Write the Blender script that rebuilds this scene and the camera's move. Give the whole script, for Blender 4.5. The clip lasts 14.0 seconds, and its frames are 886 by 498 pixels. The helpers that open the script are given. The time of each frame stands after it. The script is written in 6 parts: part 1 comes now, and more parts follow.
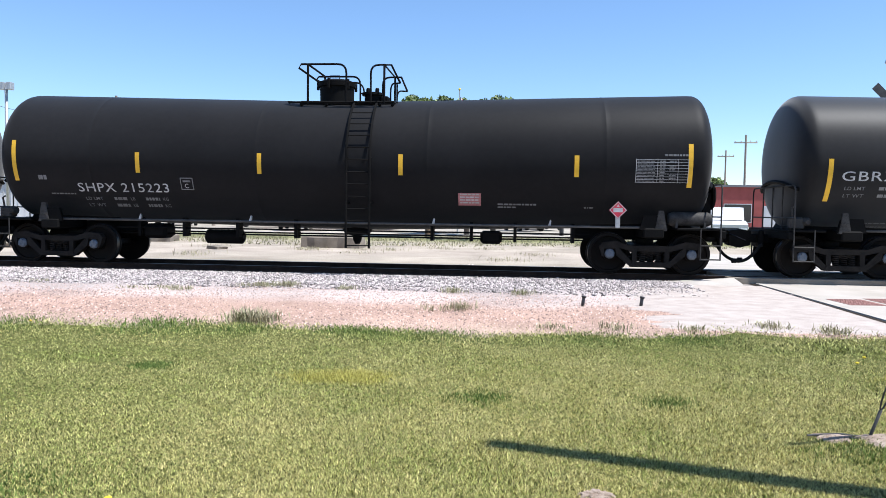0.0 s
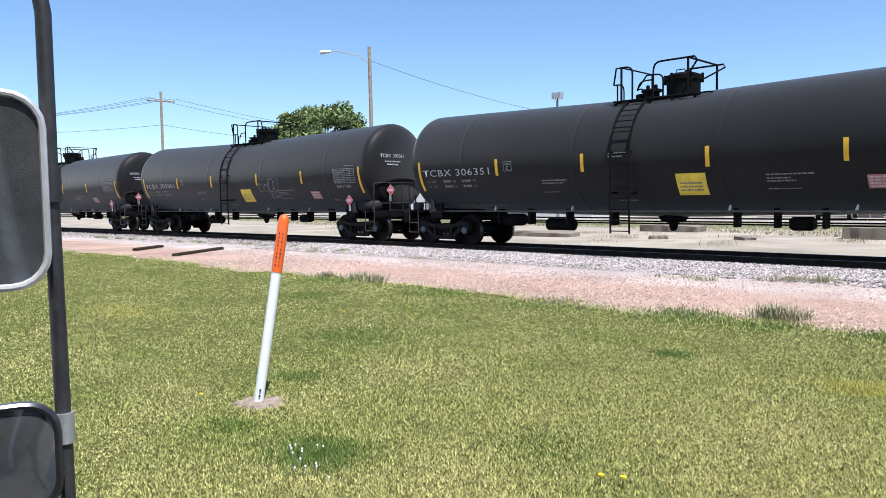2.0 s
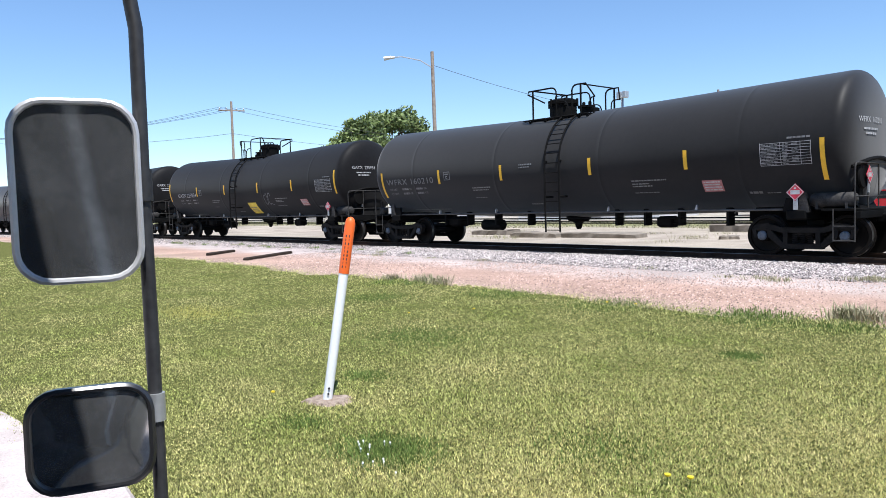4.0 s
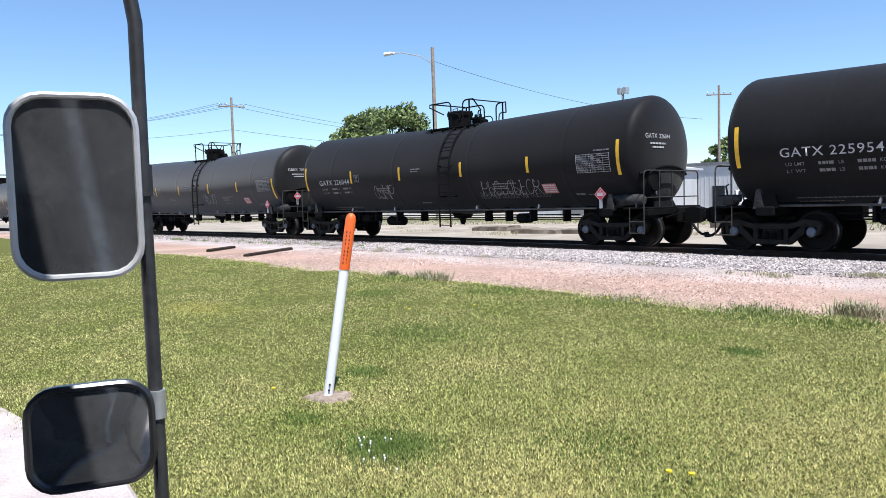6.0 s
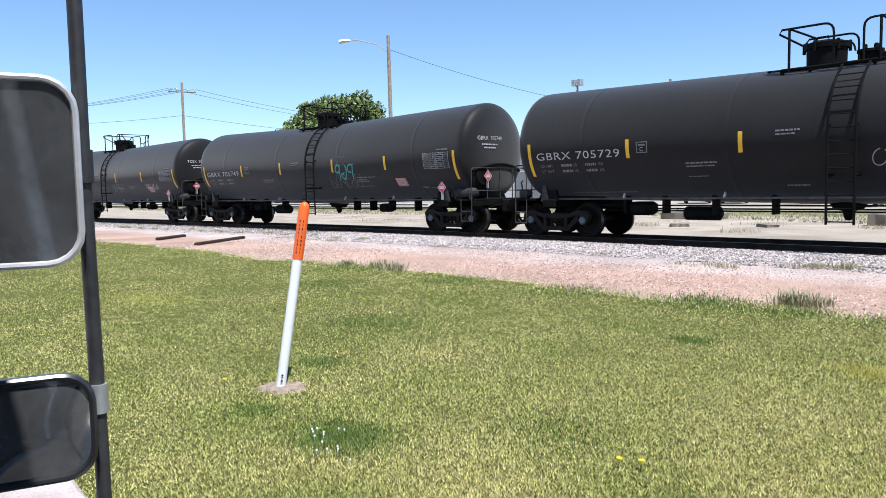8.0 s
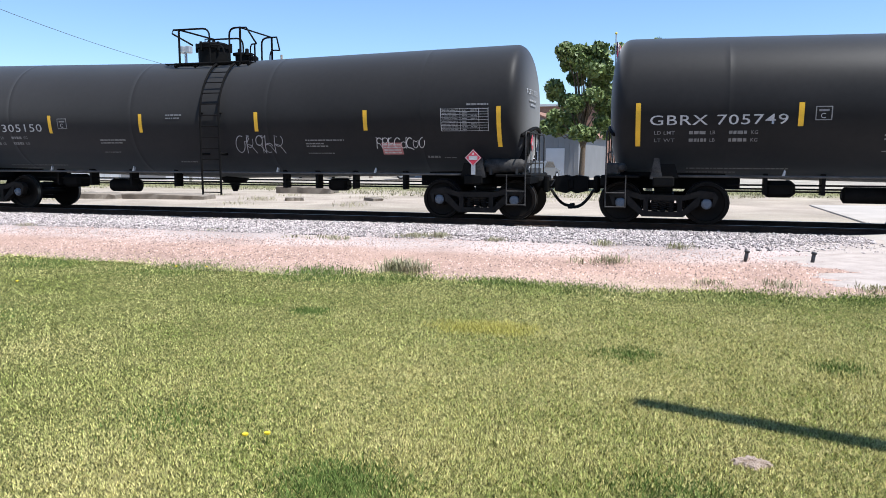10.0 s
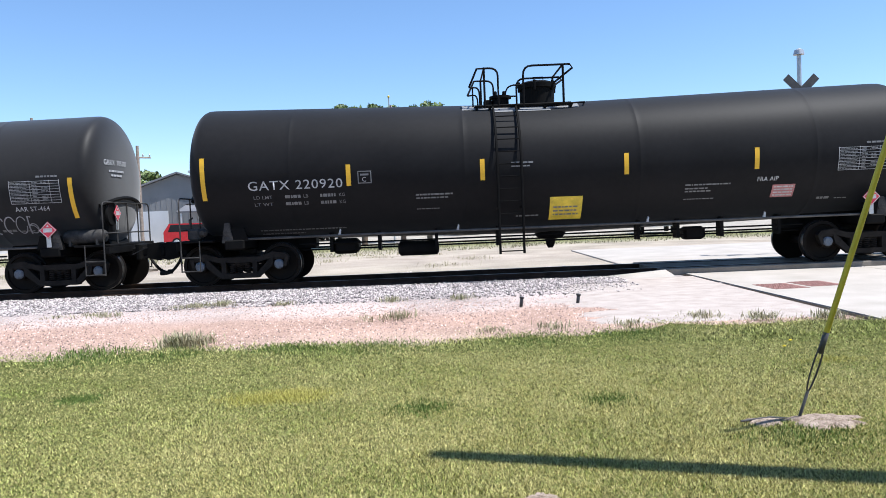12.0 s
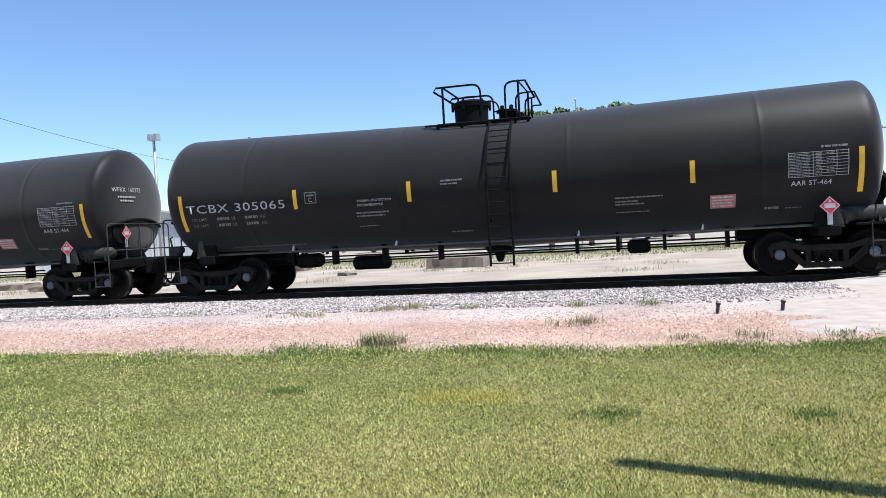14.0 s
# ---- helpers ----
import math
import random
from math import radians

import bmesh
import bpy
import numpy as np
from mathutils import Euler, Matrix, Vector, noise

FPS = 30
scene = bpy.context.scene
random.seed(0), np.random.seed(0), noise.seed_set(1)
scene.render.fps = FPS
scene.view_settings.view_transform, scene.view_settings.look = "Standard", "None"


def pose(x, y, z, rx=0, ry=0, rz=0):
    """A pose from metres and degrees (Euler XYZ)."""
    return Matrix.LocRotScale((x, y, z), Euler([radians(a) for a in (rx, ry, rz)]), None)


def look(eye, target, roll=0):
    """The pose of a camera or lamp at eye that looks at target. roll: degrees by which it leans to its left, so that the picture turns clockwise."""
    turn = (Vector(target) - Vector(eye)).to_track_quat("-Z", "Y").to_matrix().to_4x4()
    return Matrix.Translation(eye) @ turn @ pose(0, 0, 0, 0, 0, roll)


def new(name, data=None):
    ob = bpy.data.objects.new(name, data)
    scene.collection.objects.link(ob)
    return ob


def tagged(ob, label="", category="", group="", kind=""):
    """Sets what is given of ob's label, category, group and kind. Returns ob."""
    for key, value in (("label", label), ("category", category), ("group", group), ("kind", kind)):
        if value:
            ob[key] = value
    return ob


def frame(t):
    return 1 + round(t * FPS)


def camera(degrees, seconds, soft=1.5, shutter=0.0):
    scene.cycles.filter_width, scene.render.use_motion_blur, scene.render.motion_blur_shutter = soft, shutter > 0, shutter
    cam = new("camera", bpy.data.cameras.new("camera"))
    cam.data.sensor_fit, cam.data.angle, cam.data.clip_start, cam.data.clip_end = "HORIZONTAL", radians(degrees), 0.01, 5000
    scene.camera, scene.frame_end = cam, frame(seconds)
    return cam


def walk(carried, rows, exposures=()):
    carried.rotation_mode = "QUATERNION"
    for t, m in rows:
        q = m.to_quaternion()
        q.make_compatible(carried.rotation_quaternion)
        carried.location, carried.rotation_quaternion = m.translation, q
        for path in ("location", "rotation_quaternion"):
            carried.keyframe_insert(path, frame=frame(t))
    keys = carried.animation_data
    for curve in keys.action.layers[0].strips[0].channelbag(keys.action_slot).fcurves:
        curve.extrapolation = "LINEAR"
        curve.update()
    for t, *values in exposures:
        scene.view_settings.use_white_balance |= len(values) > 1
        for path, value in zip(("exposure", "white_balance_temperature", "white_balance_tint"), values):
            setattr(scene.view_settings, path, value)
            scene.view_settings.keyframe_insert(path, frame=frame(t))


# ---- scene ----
cam = camera(61.8, 14.0, soft=0.8)
PATH = [
    (0, (-0.075, -0.823, 1.489), (-0.252, 1.166, 1.383), 0.8),
    (0.5, (-0.059, -0.716, 1.479), (-0.837, 1.124, 1.388), -0.2),
    (1, (-0.091, -0.717, 1.502), (-1.313, 0.865, 1.413), -0.2),
    (1.5, (-0.104, -0.695, 1.493), (-1.455, 0.775, 1.363), 0.2),
    (2, (-0.049, -0.729, 1.495), (-1.446, 0.696, 1.363), -0.8),
    (2.5, (-0.038, -0.735, 1.488), (-1.481, 0.643, 1.362), -1.4),
    (3, (-0.038, -0.745, 1.483), (-1.515, 0.598, 1.357), -1.3),
    (3.5, (-0.022, -0.76, 1.478), (-1.522, 0.557, 1.357), -1.4),
    (4, (0.0, -0.767, 1.481), (-1.516, 0.532, 1.361), -1.6),
    (6.5, (-0.021, -0.759, 1.479), (-1.535, 0.541, 1.345), -1.6),
    (7, (-0.036, -0.755, 1.476), (-1.539, 0.557, 1.337), -1.6),
    (7.5, (-0.02, -0.76, 1.482), (-1.499, 0.578, 1.334), -1.4),
    (8, (-0.02, -0.751, 1.48), (-1.454, 0.635, 1.319), -1.1),
    (8.5, (-0.028, -0.746, 1.48), (-1.374, 0.721, 1.299), -0.7),
    (9, (-0.035, -0.74, 1.473), (-1.227, 0.852, 1.26), -0.3),
    (9.2, (-0.038, -0.737, 1.471), (-1.135, 0.92, 1.242), -0.2),
    (11.3, (-0.039, -0.780, 1.523), (0.042, 1.211, 1.345), -1.20),
    (11.5, (-0.043, -0.778, 1.524), (0.037, 1.214, 1.373), -1.59),
    (12, (-0.031, -0.782, 1.516), (-0.043, 1.215, 1.424), -2.36),
    (12.5, (-0.038, -0.785, 1.517), (-0.166, 1.210, 1.446), -2.57),
    (12.8, (-0.015, -0.787, 1.500), (-0.207, 1.202, 1.437), -2.77),
    (12.9, (0.015, -0.788, 1.495), (-0.198, 1.200, 1.434), -2.83),
    (13, (0.020, -0.788, 1.489), (-0.214, 1.197, 1.431), -2.90),
    (13.2, (0.032, -0.790, 1.488), (-0.253, 1.188, 1.431), -2.93),
    (13.3, (0.034, -0.791, 1.487), (-0.277, 1.183, 1.431), -2.95),
    (13.4, (0.031, -0.792, 1.487), (-0.305, 1.178, 1.432), -2.97),
    (13.5, (0.011, -0.793, 1.486), (-0.350, 1.174, 1.432), -2.99),
    (14, (0.005, -0.788, 1.498), (-0.505, 1.145, 1.444), -3.20),
]
walk(cam, [(t, look(eye, target, roll)) for t, eye, target, roll in PATH], exposures=[(0, 0.62, 6100, 10), (1.0, 0.55, 6150, 10), (2.0, 0.5, 6150, 10), (9.2, 0.5, 6150, 10), (11.3, 0.64, 6100, 10), (12.0, 0.6, 6100, 10), (13.0, 0.52, 6150, 10), (14, 0.52, 6150, 10)])

# ---- light ----
SUN = Vector((0.405, -0.12, 0.907)).normalized()
world = bpy.data.worlds.new("world")
world.use_nodes = True
scene.world = world
nt = world.node_tree
sky = nt.nodes.new("ShaderNodeTexSky")
sky.sky_type = "NISHITA"
sky.sun_disc = False
sky.sun_elevation = math.asin(SUN.z)
sky.sun_rotation = math.atan2(SUN.x, SUN.y)
sky.air_density, sky.dust_density, sky.ozone_density = 1.0, 0.0, 6.0
nt.nodes["Background"].inputs[1].default_value = 0.12
nt.links.new(sky.outputs[0], nt.nodes["Background"].inputs[0])
sun_data = bpy.data.lights.new("sun", "SUN")
sun_data.energy, sun_data.angle, sun_data.color = 4.9, radians(0.53), (1.0, 0.96, 0.9)
sun_ob = new("sun", sun_data)
sun_ob.matrix_world = look(SUN * 50, (0, 0, 0))


# ---- materials ----
def mat(name, color, rough=0.6, metal=0.0, var=0.25, scale=8.0, bump=0.0, color2=None, fine=60.0, spec=0.5, island=0.0):
    """Base colour broken up by two scales of noise, with relief."""
    m = bpy.data.materials.new(name)
    m.use_nodes = True
    t = m.node_tree
    b = t.nodes["Principled BSDF"]
    b.inputs["Roughness"].default_value = rough
    b.inputs["Metallic"].default_value = metal
    b.inputs["Specular IOR Level"].default_value = spec
    co = t.nodes.new("ShaderNodeTexCoord")
    n1 = t.nodes.new("ShaderNodeTexNoise")
    n1.inputs["Scale"].default_value, n1.inputs["Detail"].default_value = scale, 5
    n2 = t.nodes.new("ShaderNodeTexNoise")
    n2.inputs["Scale"].default_value, n2.inputs["Detail"].default_value = fine, 3
    for n in (n1, n2):
        t.links.new(co.outputs["Object"], n.inputs["Vector"])
    mixn = t.nodes.new("ShaderNodeMath")
    mixn.operation = "MULTIPLY_ADD"
    mixn.inputs[1].default_value = 0.6
    t.links.new(n1.outputs["Fac"], mixn.inputs[0])
    sc = t.nodes.new("ShaderNodeMath")
    sc.operation = "MULTIPLY"
    sc.inputs[1].default_value = 0.4
    t.links.new(n2.outputs["Fac"], sc.inputs[0])
    t.links.new(sc.outputs[0], mixn.inputs[2])
    ramp = t.nodes.new("ShaderNodeValToRGB")
    c2 = color2 or [min(1, c * (1 + var)) for c in color]
    c1 = color if color2 else [c * (1 - var) for c in color]
    ramp.color_ramp.elements[0].position, ramp.color_ramp.elements[0].color = 0.35, (*c1, 1)
    ramp.color_ramp.elements[1].position, ramp.color_ramp.elements[1].color = 0.65, (*c2, 1)
    t.links.new(mixn.outputs[0], ramp.inputs[0])
    out = ramp.outputs[0]
    if island:
        geo = t.nodes.new("ShaderNodeNewGeometry")
        hsv = t.nodes.new("ShaderNodeHueSaturation")
        mr = t.nodes.new("ShaderNodeMapRange")
        mr.inputs["To Min"].default_value, mr.inputs["To Max"].default_value = 1 - island, 1 + island
        t.links.new(geo.outputs["Random Per Island"], mr.inputs["Value"])
        t.links.new(mr.outputs[0], hsv.inputs["Value"])
        t.links.new(out, hsv.inputs["Color"])
        out = hsv.outputs[0]
    t.links.new(out, b.inputs["Base Color"])
    if bump:
        bp = t.nodes.new("ShaderNodeBump")
        bp.inputs["Strength"].default_value = bump
        bp.inputs["Distance"].default_value = 0.02
        t.links.new(n2.outputs["Fac"], bp.inputs["Height"])
        t.links.new(bp.outputs[0], b.inputs["Normal"])
    return m


TANK = mat("dusty_tank_paint", (0.005, 0.0047, 0.0049), 0.5, color2=(0.0092, 0.0086, 0.0088), scale=0.7, fine=9, bump=0.03, spec=0.14)
NEWTANK = mat("clean_tank_paint", (0.0065, 0.0062, 0.0066), 0.55, color2=(0.0105, 0.01, 0.0105), scale=0.7, fine=9, bump=0.03, spec=0.1)
for m, dust in ((TANK, 0.28), (NEWTANK, 0.1)):     # a film of road dust
    m.node_tree.nodes["Principled BSDF"].inputs["Sheen Weight"].default_value = dust
    m.node_tree.nodes["Principled BSDF"].inputs["Sheen Roughness"].default_value = 0.5
STEEL = mat("sooty_steel", (0.004, 0.004, 0.004), 0.7, color2=(0.009, 0.0085, 0.008), scale=3, bump=0.1, spec=0.08)
TRUCKM = mat("dusty_cast_steel", (0.008, 0.0075, 0.007), 0.7, color2=(0.028, 0.024, 0.021), scale=4, bump=0.2, spec=0.1)
DUSTY = mat("dusty_grey_steel", (0.02, 0.019, 0.018), 0.65, color2=(0.07, 0.066, 0.062), scale=6, bump=0.1, spec=0.15)
WORN = mat("worn_rail_paint", (0.05, 0.048, 0.046), 0.6, color2=(0.12, 0.115, 0.11), scale=5, spec=0.2)
WHEELM = mat("wheel_steel", (0.005, 0.0045, 0.004), 0.6, color2=(0.012, 0.009, 0.007), scale=3, bump=0.1, spec=0.1)
TREAD = mat("polished_tread", (0.1, 0.095, 0.09), 0.35, 0.8)
CAP = mat("bearing_cap", (0.12, 0.14, 0.17), 0.5, 0.3, scale=12)
YEL = mat("yellow_reflector", (0.75, 0.43, 0.02), 0.45, var=0.12, scale=5)
STENCIL = mat("white_stencil", (0.43, 0.43, 0.43), 0.6, var=0.3, scale=6)
FAINT = mat("faded_stencil", (0.17, 0.17, 0.17), 0.6, var=0.3, scale=9)
REDP = mat("faded_red_panel", (0.4, 0.16, 0.16), 0.6, scale=12)
PLAC = mat("red_placard", (0.55, 0.03, 0.06), 0.45, scale=10)
YELP = mat("yellow_panel", (0.7, 0.52, 0.05), 0.5, scale=6)
RAILM = mat("rail_rust", (0.02, 0.014, 0.011), 0.7, color2=(0.06, 0.038, 0.028), scale=4, bump=0.1, spec=0.08)
RAILTOP = mat("rail_head", (0.13, 0.125, 0.12), 0.45, 0.9)
TIE = mat("creosote_tie", (0.025, 0.02, 0.016), 0.85, color2=(0.06, 0.047, 0.038), scale=6, bump=0.4, spec=0.05)
CONC = mat("pale_concrete", (0.37, 0.33, 0.28), 0.85, color2=(0.49, 0.44, 0.39), scale=1.2, fine=70, bump=0.2)
OLDCONC = mat("old_concrete", (0.15, 0.13, 0.105), 0.9, color2=(0.29, 0.25, 0.205), scale=2, bump=0.4, spec=0.1)
STONE = mat("ballast_stone", (0.27, 0.235, 0.22), 0.85, color2=(0.58, 0.51, 0.48), scale=5, bump=0.3, island=0.7)
PINKST = mat("pink_pebble", (0.24, 0.15, 0.12), 0.9, color2=(0.55, 0.4, 0.34), scale=9, bump=0.2, island=0.75)
WOODP = mat("weathered_pole", (0.2, 0.15, 0.11), 0.85, color2=(0.36, 0.3, 0.25), scale=5, bump=0.4)
GALV = mat("galvanised", (0.45, 0.46, 0.47), 0.45, 0.6, var=0.15)
WIREM = mat("wire", (0.05, 0.05, 0.05), 0.6)
WHITEP = mat("white_plastic", (0.84, 0.84, 0.83), 0.4, var=0.05, scale=6)
ORANGE = mat("orange_plastic", (0.8, 0.13, 0.015), 0.45, var=0.08, scale=6)
BLACKP = mat("black_plastic", (0.018, 0.018, 0.02), 0.5, color2=(0.04, 0.04, 0.042), scale=15, bump=0.05)
GLOSSB = mat("glossy_black_plastic", (0.02, 0.02, 0.022), 0.28, var=0.2, scale=20, spec=0.7)
CHROME = mat("mirror_rim", (0.55, 0.55, 0.56), 0.42, 0.35, var=0.12)
LEAF = mat("leaf", (0.105, 0.15, 0.04), 0.6, color2=(0.2, 0.25, 0.085), scale=0.6, island=0.45)
BARK = mat("bark", (0.1, 0.07, 0.05), 0.9, color2=(0.18, 0.13, 0.09), scale=8, bump=0.6)
GRASSB = mat("grass_blade", (0.23, 0.285, 0.062), 0.6, color2=(0.56, 0.5, 0.215), scale=0.9, fine=28, island=0.95, spec=0.15)
STRAW = mat("straw", (0.48, 0.41, 0.14), 0.6, color2=(0.66, 0.58, 0.26), scale=3, island=0.4, spec=0.15)
DARKGR = mat("dark_grass", (0.09, 0.15, 0.03), 0.6, color2=(0.17, 0.23, 0.06), scale=3, island=0.4, spec=0.15)
YELGR = mat("yellow_grass", (0.44, 0.4, 0.09), 0.6, color2=(0.56, 0.5, 0.15), scale=3, island=0.3, spec=0.15)
WEEDM = mat("weed_green", (0.22, 0.22, 0.11), 0.7, color2=(0.4, 0.36, 0.24), scale=4, island=0.4, spec=0.15)
DANDY = mat("dandelion_yellow", (0.8, 0.6, 0.02), 0.6)
WALLW = mat("white_metal_wall", (0.55, 0.55, 0.55), 0.6, var=0.12, scale=0.5)
WALLG = mat("grey_metal_wall", (0.2, 0.2, 0.2), 0.6, var=0.15, scale=0.5)
BRICK = mat("brown_brick", (0.2, 0.1, 0.07), 0.85, color2=(0.32, 0.18, 0.12), scale=1.5, bump=0.3)
ROOFG = mat("grey_roof", (0.16, 0.16, 0.17), 0.7, scale=0.6)
GLASSD = mat("dark_window", (0.02, 0.022, 0.025), 0.08, var=0.1)
CARW = mat("white_car_paint", (0.7, 0.7, 0.7), 0.25, var=0.04)
CARR = mat("red_car_paint", (0.42, 0.02, 0.025), 0.25, var=0.06)
CARG = mat("grey_car_paint", (0.12, 0.13, 0.14), 0.25, var=0.06)
CARB = mat("blue_cloth", (0.03, 0.05, 0.2), 0.8, var=0.1)
RUBBER = mat("rubber", (0.014, 0.014, 0.014), 0.8, spec=0.15)
TACT = mat("brick_red_plate", (0.26, 0.13, 0.11), 0.8, var=0.2)
GUYY = mat("yellow_guy_guard", (0.5, 0.42, 0.03), 0.5, var=0.15)
MIRR = mat("dusty_mirror_glass", (0.36, 0.37, 0.38), 0.06, 0.9, color2=(0.6, 0.61, 0.62), scale=9, fine=90)


def ground_mat():
    """Pink and white gravel strips along the track, sandy dirt and dry grass beyond it."""
    m = bpy.data.materials.new("gravel_and_dirt")
    m.use_nodes = True
    t = m.node_tree
    b = t.nodes["Principled BSDF"]
    b.inputs["Roughness"].default_value = 0.95
    b.inputs["Specular IOR Level"].default_value = 0.1
    co = t.nodes.new("ShaderNodeTexCoord")
    sep = t.nodes.new("ShaderNodeSeparateXYZ")
    t.links.new(co.outputs["Object"], sep.inputs[0])
    big = t.nodes.new("ShaderNodeTexNoise")
    big.inputs["Scale"].default_value, big.inputs["Detail"].default_value = 0.7, 6
    fine = t.nodes.new("ShaderNodeTexVoronoi")
    fine.inputs["Scale"].default_value = 22
    grain = t.nodes.new("ShaderNodeTexNoise")
    grain.inputs["Scale"].default_value, grain.inputs["Detail"].default_value = 45, 4
    for n in (big, fine, grain):
        t.links.new(co.outputs["Object"], n.inputs["Vector"])
    wob = t.nodes.new("ShaderNodeMath")
    wob.operation = "MULTIPLY_ADD"
    wob.inputs[1].default_value = 1.6
    t.links.new(big.outputs["Fac"], wob.inputs[0])
    t.links.new(sep.outputs["Y"], wob.inputs[2])
    mr = t.nodes.new("ShaderNodeMapRange")
    mr.inputs["From Min"].default_value, mr.inputs["From Max"].default_value = 6.0, 46.0
    t.links.new(wob.outputs[0], mr.inputs["Value"])
    ramp = t.nodes.new("ShaderNodeValToRGB")
    stops = [(8.6, (0.46, 0.35, 0.27)), (10.5, (0.47, 0.315, 0.245)), (11.5, (0.48, 0.33, 0.26)), (12.5, (0.57, 0.485, 0.445)), (13.8, (0.5, 0.425, 0.395)), (14.9, (0.4, 0.35, 0.33)),
             (17.0, (0.3, 0.27, 0.25)), (19.5, (0.42, 0.37, 0.3)), (26.0, (0.45, 0.38, 0.31)), (33.0, (0.43, 0.37, 0.29)), (37.0, (0.24, 0.24, 0.1)), (45.0, (0.42, 0.38, 0.32))]
    els = ramp.color_ramp.elements
    while len(els) < len(stops):
        els.new(0.5)
    for e, (y, c) in zip(els, stops):
        e.position, e.color = (y - 6.0) / 40.0, (*c, 1)
    t.links.new(mr.outputs[0], ramp.inputs[0])
    hsv = t.nodes.new("ShaderNodeHueSaturation")
    mr2 = t.nodes.new("ShaderNodeMapRange")
    mr2.inputs["To Min"].default_value, mr2.inputs["To Max"].default_value = 0.35, 1.5
    t.links.new(grain.outputs["Fac"], mr2.inputs["Value"])
    wear = t.nodes.new("ShaderNodeTexNoise")
    wear.inputs["Scale"].default_value, wear.inputs["Detail"].default_value, wear.inputs["Distortion"].default_value = 0.45, 8, 0.6
    t.links.new(co.outputs["Object"], wear.inputs["Vector"])
    mr3 = t.nodes.new("ShaderNodeMapRange")
    mr3.inputs["From Min"].default_value, mr3.inputs["From Max"].default_value = 0.3, 0.7
    mr3.inputs["To Min"].default_value, mr3.inputs["To Max"].default_value = 0.72, 1.16
    t.links.new(wear.outputs["Fac"], mr3.inputs["Value"])
    mul = t.nodes.new("ShaderNodeMath")
    mul.operation = "MULTIPLY"
    t.links.new(mr2.outputs[0], mul.inputs[0])
    t.links.new(mr3.outputs[0], mul.inputs[1])
    t.links.new(mul.outputs[0], hsv.inputs["Value"])
    t.links.new(ramp.outputs[0], hsv.inputs["Color"])
    t.links.new(hsv.outputs[0], b.inputs["Base Color"])
    bp = t.nodes.new("ShaderNodeBump")
    bp.inputs["Strength"].default_value, bp.inputs["Distance"].default_value = 0.6, 0.03
    t.links.new(fine.outputs["Distance"], bp.inputs["Height"])
    t.links.new(bp.outputs[0], b.inputs["Normal"])
    return m


GROUND = ground_mat()
# lawn soil, its dark tones standing for shade between the blades
SHADED_SOIL = mat("shaded_lawn_soil", (0.03, 0.045, 0.01), 0.95, color2=(0.23, 0.225, 0.08), scale=38, fine=120, bump=0.9, spec=0.0)
DRIVE = mat("pale_drive_gravel", (0.4, 0.33, 0.3), 0.95, color2=(0.62, 0.54, 0.5), scale=3, fine=60, bump=0.6)
DUST = mat("pale_dust", (0.36, 0.3, 0.26), 0.95, color2=(0.52, 0.45, 0.4), scale=3.5, fine=55, bump=0.5)
BARE = mat("bare_soil", (0.2, 0.145, 0.105), 0.95, color2=(0.46, 0.37, 0.3), scale=14, fine=70, bump=0.9, spec=0.1)


